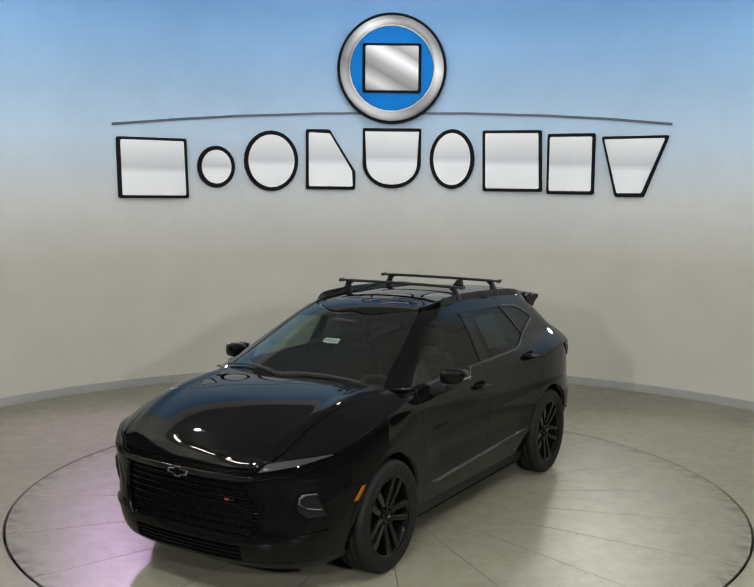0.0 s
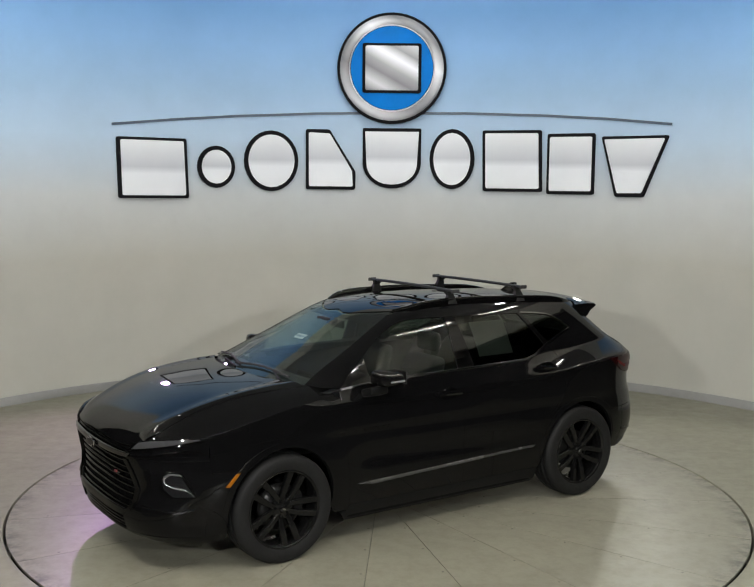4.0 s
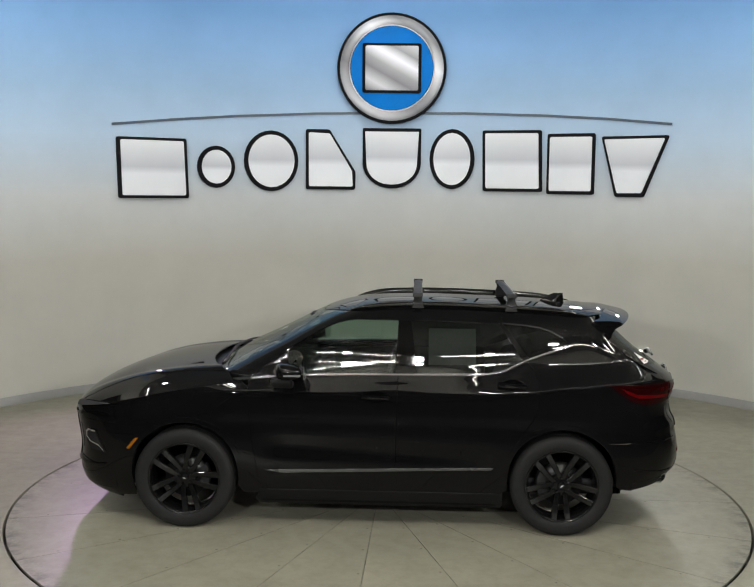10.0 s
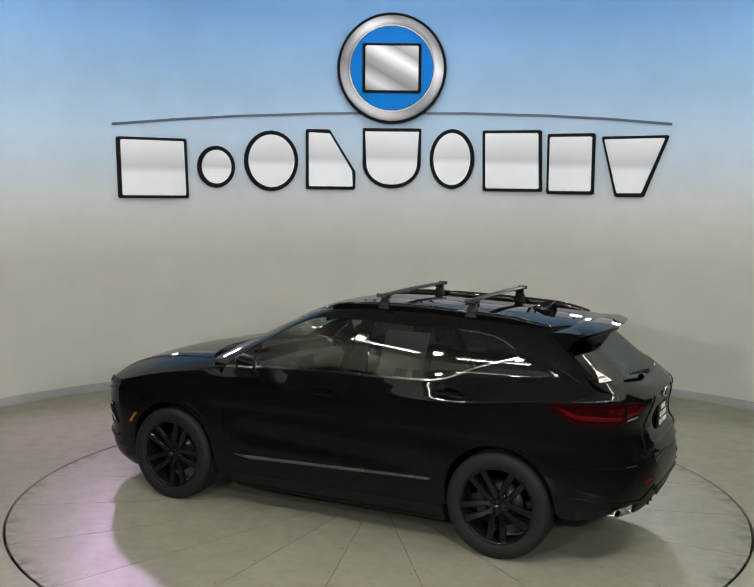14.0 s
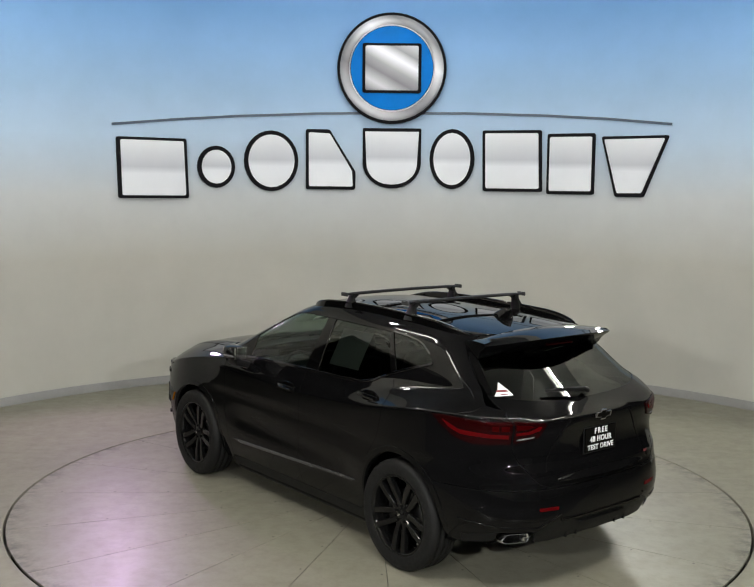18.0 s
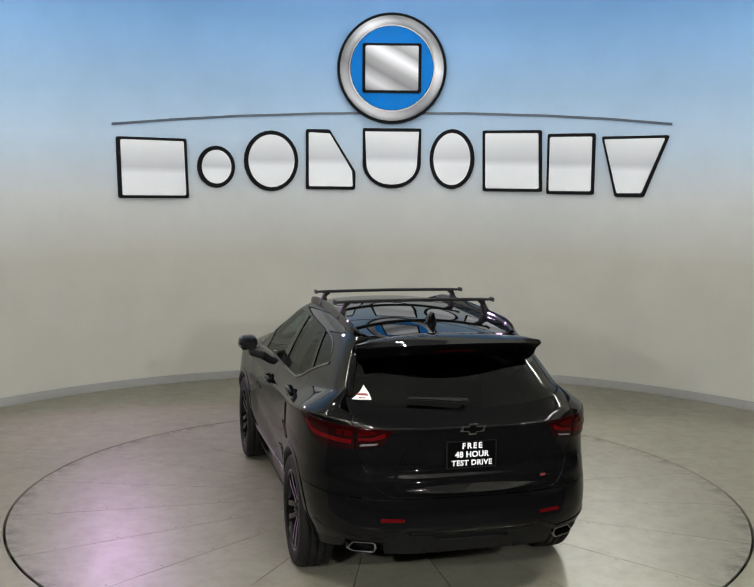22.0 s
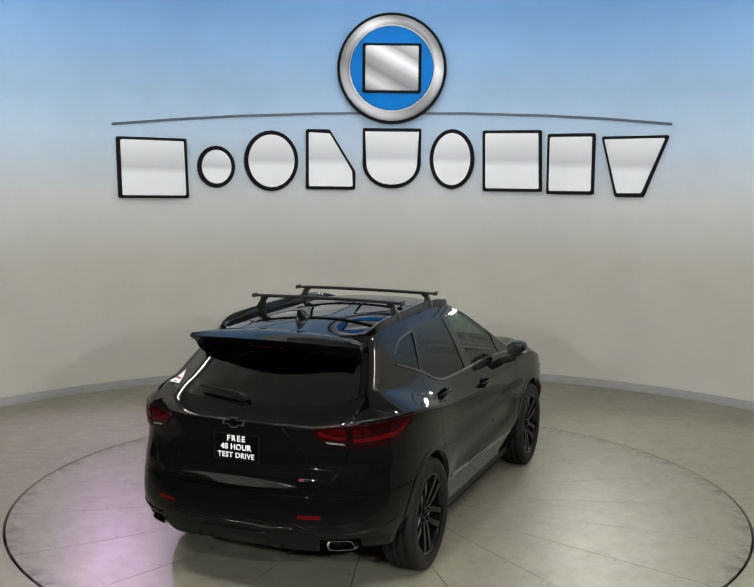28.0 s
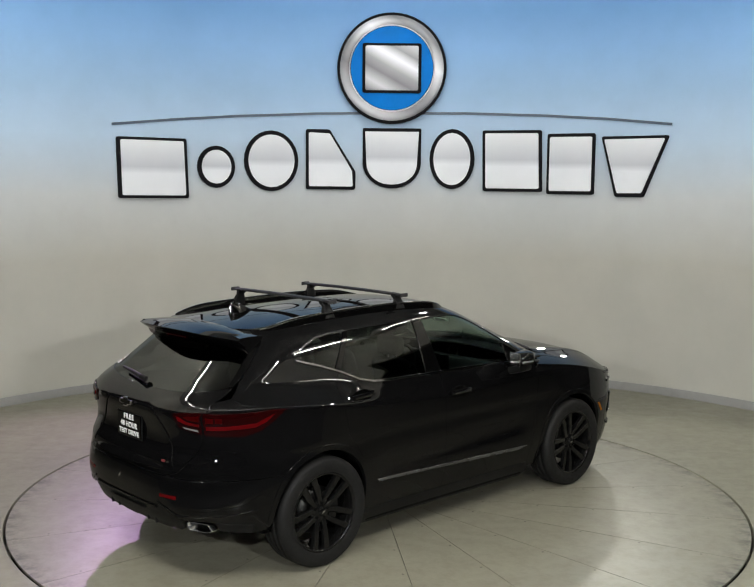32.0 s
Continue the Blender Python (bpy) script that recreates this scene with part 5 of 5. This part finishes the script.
    for side in (1, -1):
        skin("bumper_corner", [R(0.785, 0.438), R(0.785, 0.375), RX(-1.95, 0.336), RX(-1.95, 0.398)], rear_at, CLADDING, bumper, 3, 0.02, lift=-0.004, flange=0.03, side=side)
        skin("exhaust_recess", [R(0.53, 0.33), R(0.80, 0.33), R(0.80, 0.46), R(0.53, 0.46)], rear_at, UNDER, bumper, 3, 0.02, lift=-0.075, flange=0, side=side)
        crease = [R(0.42, 0.530), R(0.52, 0.486), R(0.57, 0.458), R(0.80, 0.470), RX(-1.97, 0.50)]
        skin("bumper_crease", ribbon(crease, [(u, v + 0.016) for u, v in crease]), rear_at, PAINT, bumper, 3, 0.02, lift=0.007, flange=0.012, side=side)
    for y in (-0.30, -0.20, 0.20, 0.30):
        part("diffuser_fin", box(-2.352, -2.27, y - 0.006, y + 0.006, 0.350, 0.42, 0.004), CLADDING, bumper)
    skin("diffuser_plate", both([(0, 0.362), R(0.075, 0.362), R(0.24, 0.452), (0, 0.452)]), rear_at, CLADDING, bumper, 3, 0.02, lift=0.004, flange=0.015)
    skin("bumper_ledge", both([(0, 0.497), R(0.41, 0.497), R(0.40, 0.512), (0, 0.512)]), rear_at, GLOSS, bumper, 3, 0.02, lift=0.012, flange=0.02)
    bm = bmesh.new()
    rings = []
    for k in range(25):
        y = 0.43 * (-1 + k / 12)
        f = 1 - (y / 0.43) ** 2
        z0 = 0.752 + 0.012 * (1 - f)
        xb = rear_at(angle_of(rear_at, y, z0) if abs(y) > 1e-6 else 0.0, z0)[0]
        out = 0.006 + 0.026 * f ** 0.6
        rings.append([bm.verts.new(q) for q in ((xb + 0.01, y, z0 - 0.020), (xb - out * 0.8, y, z0 - 0.006), (xb - out, y, z0), (xb - out * 0.85, y, z0 + 0.006), (xb + 0.004, y, z0 + 0.010 + 0.036 * f ** 0.7), (xb + 0.03, y, z0 + 0.012))])
    for a, b in zip(rings, rings[1:]):
        for j in range(6):
            bm.faces.new((a[j], a[(j + 1) % 6], b[(j + 1) % 6], b[j]))
    bm.faces.new(rings[0])
    bm.faces.new(rings[-1])
    bmesh.ops.recalc_face_normals(bm, faces=bm.faces)
    part("gate_ledge", bm, PAINT, gate, "black lens-shaped ledge across the tailgate", True, 40)
    # number plate place with the dealer's words
    plate = part("plate", move(box(-0.155, 0.155, -0.004, 0.004, -0.080, 0.080, 0.003)), GLOSS, gate, "black insert with white words in the plate holder")
    plate.matrix_basis = pose(-2.366, 0.006, 0.972, 0, 0, -90)
    part("plate_frame", sheet(rounded([(-0.165, -0.09), (0.165, -0.09), (0.165, 0.09), (-0.165, 0.09)], 0.012, 3), 0.006), CLADDING, plate, "black plate frame").location = (0, 0.003, 0)
    for words, z, size, bold, spread in (("FREE", 0.054, 0.050, 0.0016, 1.36), ("48 HOUR", 0.0, 0.050, 0.0016, 1.08), ("TEST DRIVE", -0.053, 0.047, 0.0014, 1.10)):
        lettering(words, size, WHITE_INK, plate, pose(0, -0.0055, z, 90, 0, 0), bold, spread)
    emblem(-2.394, 0.010, 1.136, 0.085, -90, gate)
    badge(-2.385, -0.482, 0.820, 180 + 8, gate)
    wiper = part("rear_wiper", tube([(-2.235, 0.0, 1.272), (-2.25, 0.04, 1.286), (-2.225, 0.20, 1.298), (-2.20, 0.37, 1.304)], [0.022, 0.018, 0.013, 0.009]), CLADDING, gate, "black rear wiper")
    # warning triangle sticker
    tri = skin("triangle_sticker", [R(0.702, 1.284), R(0.588, 1.288), R(0.611, 1.358)], rear_at, PAPER, gate, 3, 0.02, lift=0.001, flange=0, label="white triangle sticker with red marks")
    skin("sticker_bar", [R(0.672, 1.304), R(0.599, 1.306), R(0.602, 1.317), R(0.657, 1.315)], rear_at, RED_INK, tri, 3, 0.02, lift=0.0016, flange=0)
    skin("sticker_bar", [R(0.660, 1.291), R(0.618, 1.292), R(0.618, 1.297), R(0.657, 1.296)], rear_at, RED_INK, tri, 3, 0.02, lift=0.0016, flange=0)


def build_wheels():
    tyre = lathe([(0.272, -0.105), (0.285, -0.112), (0.33, -0.120), (0.362, -0.115), (0.378, -0.100), (0.384, -0.085), (0.386, -0.062), (0.379, -0.060), (0.379, -0.052), (0.386, -0.050), (0.3865, -0.012), (0.379, -0.010), (0.379, -0.002),
                  (0.3865, 0.0), (0.386, 0.040), (0.379, 0.042), (0.379, 0.050), (0.386, 0.052), (0.384, 0.085), (0.378, 0.100), (0.366, 0.113), (0.360, 0.1155), (0.356, 0.1175), (0.33, 0.120), (0.30, 0.1165), (0.285, 0.112), (0.272, 0.105)], 64, "Y")
    tyre_me = mesh_of("tyre", tyre, TYRE, True)
    rim = lathe([(0.276, 0.098), (0.280, 0.106), (0.277, 0.112), (0.268, 0.112), (0.260, 0.100), (0.252, 0.070), (0.244, 0.0), (0.246, -0.09), (0.274, -0.102)], 64, "Y")
    rim_me = mesh_of("rim", rim, RIM, True)
    hub = lathe([(0.0, 0.092), (0.024, 0.092), (0.028, 0.088), (0.029, 0.076), (0.036, 0.074), (0.075, 0.070), (0.088, 0.060), (0.090, 0.030), (0.0, 0.030)], 40, "Y")
    hub_me = mesh_of("hub", hub, RIM, True)
    cap = mesh_of("hub_emblem", move(sheet([(-0.016, -0.003), (-0.014, 0.003), (-0.004, 0.003), (-0.004, 0.006), (0.005, 0.006), (0.004, 0.003), (0.016, 0.003), (0.014, -0.003), (0.004, -0.003), (0.004, -0.006), (-0.005, -0.006), (-0.004, -0.003)], 0.002), 0, 0.0925, 0), CHROME)
    # one twin spoke: two arms that part towards the rim
    bm = bmesh.new()
    for s in (-1, 1):
        rows = []
        for r, off, w, yo, d in ((0.045, 0.022, 0.022, 0.071, 0.034), (0.095, 0.034, 0.0185, 0.080, 0.034), (0.15, 0.042, 0.0215, 0.090, 0.034), (0.21, 0.047, 0.0225, 0.098, 0.034), (0.245, 0.051, 0.024, 0.101, 0.034), (0.266, 0.054, 0.027, 0.102, 0.036)):
            c = s * off
            rows.append([bm.verts.new((c + dx, yo + dy, r)) for dx, dy in ((-w, -d), (-w, -0.005), (-w + 0.005, 0.0), (w - 0.005, 0.0), (w, -0.005), (w, -d))])
        for a, b in zip(rows, rows[1:]):
            for j in range(6):
                bm.faces.new((a[j], a[(j + 1) % 6], b[(j + 1) % 6], b[j]))
        bm.faces.new(rows[0])
        bm.faces.new(rows[-1])
    bmesh.ops.recalc_face_normals(bm, faces=bm.faces)
    spoke_me = mesh_of("spoke", bm, RIM)
    nut_me = mesh_of("lug_nut", lathe([(0.0, 0.090), (0.007, 0.090), (0.0095, 0.085), (0.0095, 0.066)], 6, "Y"), RIM)
    disc_me = mesh_of("brake_disc", lathe([(0.07, 0.012), (0.165, 0.012), (0.165, -0.012), (0.07, -0.012)], 48, "Y"), DISC, True)
    caliper_me = mesh_of("brake_caliper", lathe([(0.115, 0.034), (0.180, 0.034), (0.186, 0.026), (0.186, -0.03), (0.115, -0.03), (0.115, 0.034)], 12, "Y", -32, 64), DISC)
    for x, side, spin in ((HUB_X, 1, -23), (HUB_X, -1, 20), (-HUB_X, 1, 36), (-HUB_X, -1, 31)):
        wheel = new("wheel")
        wheel.parent = car
        wheel.matrix_basis = pose(x, side * (HUB_Y - 0.118), HUB_Z) @ (Matrix.Rotation(math.pi, 4, "Z") if side < 0 else Matrix.Identity(4))
        tagged(wheel, "gloss black twin-spoke alloy wheel")
        new("tyre", tyre_me).parent = wheel
        rim_ob = new("rim", rim_me)
        rim_ob.parent, rim_ob.matrix_basis = wheel, pose(0, 0, 0, 0, spin, 0)
        for name, me in (("hub", hub_me), ("hub_emblem", cap)):
            new(name, me).parent = rim_ob
        for k in range(5):
            ob = new("spoke", spoke_me)
            ob.parent, ob.matrix_basis = rim_ob, pose(0, 0, 0, 0, 72 * k, 0)
            ob = new("lug_nut", nut_me)
            ob.parent, ob.matrix_basis = rim_ob, pose(0, 0, 0, 0, 72 * k + 36, 0) @ pose(0, -0.004, 0.055)
        ob = new("brake_disc", disc_me)
        ob.parent = wheel
        ob = new("brake_caliper", caliper_me)
        ob.parent, ob.matrix_basis = wheel, pose(0, 0, 0, 0, 0 if (x > 0) == (side < 0) else 180, 0)
        bm = lathe([(0.452, 0.0), (0.465, 0.02), (0.465, 0.40), (0.05, 0.40)], 28, "Y", 0, 360)
        for v in bm.verts:
            v.co.y = -v.co.y
        liner = part("wheel_well", bm, UNDER, car, "black wheel well liner", True)
        liner.matrix_basis = pose(x, side * (side_y(x, 0.6) - 0.010), HUB_Z + 0.003) @ (Matrix.Rotation(math.pi, 4, "Z") if side < 0 else Matrix.Identity(4))
        rim_y = side_y(x, 0.6) - 0.010
        for v in liner.data.vertices:
            v.co.z = max(v.co.z, -0.075)
            v.co.y = min(v.co.y, side_y(x + side * v.co.x, HUB_Z + v.co.z) - 0.020 - rim_y)
    # underbody
    under = part("underbody", box(-1.90, 2.20, -0.56, 0.56, 0.215, 0.34, 0.03), UNDER, car, "black underbody")
    part("floor_pan", box(-0.96, 0.86, -0.86, 0.86, 0.185, 0.33, 0.02), UNDER, under)


def seat(x, y, width, label):
    ob = new("seat")
    ob.parent = car
    ob.location = (x, y, 0)
    tagged(ob, label)
    bm = box(-0.24, 0.27, -width / 2, width / 2, 0.56, 0.72, 0.05)
    part("seat_cushion", bm, FABRIC, ob, "", True, 60)
    bm = box(-0.10, 0.06, -width / 2 + 0.01, width / 2 - 0.01, 0.68, 1.24, 0.055)
    for v in bm.verts:
        v.co.x -= 0.20 + 0.30 * (v.co.z - 0.70)
        v.co.y *= 1 - 0.22 * max(0, (v.co.z - 0.95) / 0.3)
    part("seat_back", bm, FABRIC, ob, "", True, 60)
    return ob


def headrest(parent, y):
    bm = box(-0.06, 0.05, -0.125, 0.125, 1.275, 1.435, 0.045)
    for v in bm.verts:
        v.co.x -= 0.40
        v.co.y += y
    part("headrest", bm, FABRIC, parent, "", True, 60)
    for dy in (-0.05, 0.05):
        part("headrest_post", tube([(-0.38, y + dy, 1.20), (-0.395, y + dy, 1.29)], 0.007), DARK_CHROME, parent)


def build_inside():
    cabin = part("cabin_floor", box(-2.0, 1.1, -0.80, 0.80, 0.34, 0.40, 0.02), INNER, car, "black cabin floor")
    for side in (1, -1):
        skin("door_card", [(0.90, 0.42), (0.90, 1.150), (-0.95, 1.195), (-0.95, 0.42)], side_at, INNER, cabin, 0.15, 0.06, lift=-0.07, flange=0, side=side)
        skin("rear_side_trim", [(-0.955, 0.85), (-0.955, 1.20), (-1.2, 1.29), (-1.5, 1.37), (-1.85, 1.20), (-1.9, 0.85)], side_at, INNER, cabin, 0.15, 0.06, lift=-0.07, flange=0, side=side)
    liner = [(0.15, 0.0), (0.10, 0.5), (-1.70, 0.5), (-1.75, 0.0)]
    skin("headliner", liner + [(x, -y) for x, y in liner[-2:0:-1]], roof_at, LINER, car, 0.1, 0.1, lift=-0.035, flange=0, label="dark headliner")
    bm = box(0.72, 1.20, -0.78, 0.78, 0.70, 1.135, 0.07)
    for v in bm.verts:
        if v.co.z < 0.9:
            v.co.x += 0.10
        v.co.z -= 0.05 * abs(v.co.y) ** 2 + 0.08 * max(0, (v.co.x - 0.95) / 0.25) * (v.co.z > 1.0)
    dash = part("dashboard", bm, INNER, car, "black dashboard", True, 60)
    part("centre_screen", box(0.70, 0.715, -0.13, 0.13, 1.0, 1.13, 0.006), GLOSS, dash)
    part("centre_console", box(-0.25, 0.75, -0.13, 0.13, 0.40, 0.74, 0.03), INNER, dash)
    ring = [(0.185 * math.cos(t), 0.185 * math.sin(t)) for t in (2 * math.pi * k / 32 for k in range(33))]
    tilt = pose(0.58, 0.37, 1.0, 0, -66, 0)
    wheel = part("steering_wheel", tube([tilt @ Vector((a, b, 0)) for a, b in ring], 0.016, 10), INNER, car, "black steering wheel")
    bm = box(-0.06, 0.06, -0.07, 0.07, -0.03, 0.01, 0.015, tilt)
    part("wheel_boss", bm, INNER, wheel)
    part("wheel_spoke", box(-0.012, 0.012, -0.18, 0.18, -0.014, 0.0, 0.0, tilt), INNER, wheel)
    part("steering_column", tube([tilt @ Vector((0, 0, -0.02)), tilt @ Vector((0, 0, -0.2))], 0.04), INNER, wheel)
    for y in (0.37, -0.37):
        headrest(seat(0.16, y, 0.52, "black front seat"), 0)
    bench = seat(-0.78, 0.0, 1.24, "black rear bench seat")
    for y in (0.36, -0.36):
        headrest(bench, y)
    mirror = part("inside_mirror", box(0.415, 0.44, -0.12, 0.12, 1.47, 1.535, 0.012), INNER, car, "black inside mirror", True)
    part("mirror_stalk", box(0.43, 0.50, -0.035, 0.035, 1.50, 1.575, 0.01), INNER, mirror)
    part("camera_housing", box(0.46, 0.56, -0.09, 0.09, 1.535, 1.56, 0.01), INNER, mirror)
    # papers behind the glass
    note = skin("windscreen_sticker", [F2(-0.032, 1.420), F2(0.105, 1.420), F2(0.105, 1.448), F2(-0.032, 1.448)], front_at, PAPER, car, 4, 0.02, lift=-0.008, flange=0, label="small white paper sticker on the windscreen")
    for k in range(5):
        y = -0.018 + 0.0225 * k
        skin("sticker_bar", [F2(y, 1.428), F2(y + 0.014, 1.428), F2(y + 0.014, 1.440), F2(y, 1.440)], front_at, INK, note, 4, 0.02, lift=-0.0065, flange=0)
    skin("price_sheet", [(-0.42, 1.275), (-0.78, 1.275), (-0.78, 1.535), (-0.42, 1.535)], side_at, PAPER, car, 0.1, 0.1, lift=-0.012, flange=0, label="paper sheet behind the dark rear door window")


def F2(y, z):
    return (angle_of(front_at, y, z), z)


build_sides()
build_top()
build_front()
build_rear()
build_wheels()
build_inside()


def motions():
    rows_table, rows_car = [], []
    for k in range(33):
        turn = Matrix.Rotation(radians(TURN_START + TURN_RATE * k), 4, "Z")
        rows_table.append((float(k), turn))
        rows_car.append((float(k), turn @ Matrix.Translation((*CAR_OFFSET, 0))))
    walk(table, rows_table)
    walk(car, rows_car)


motions()
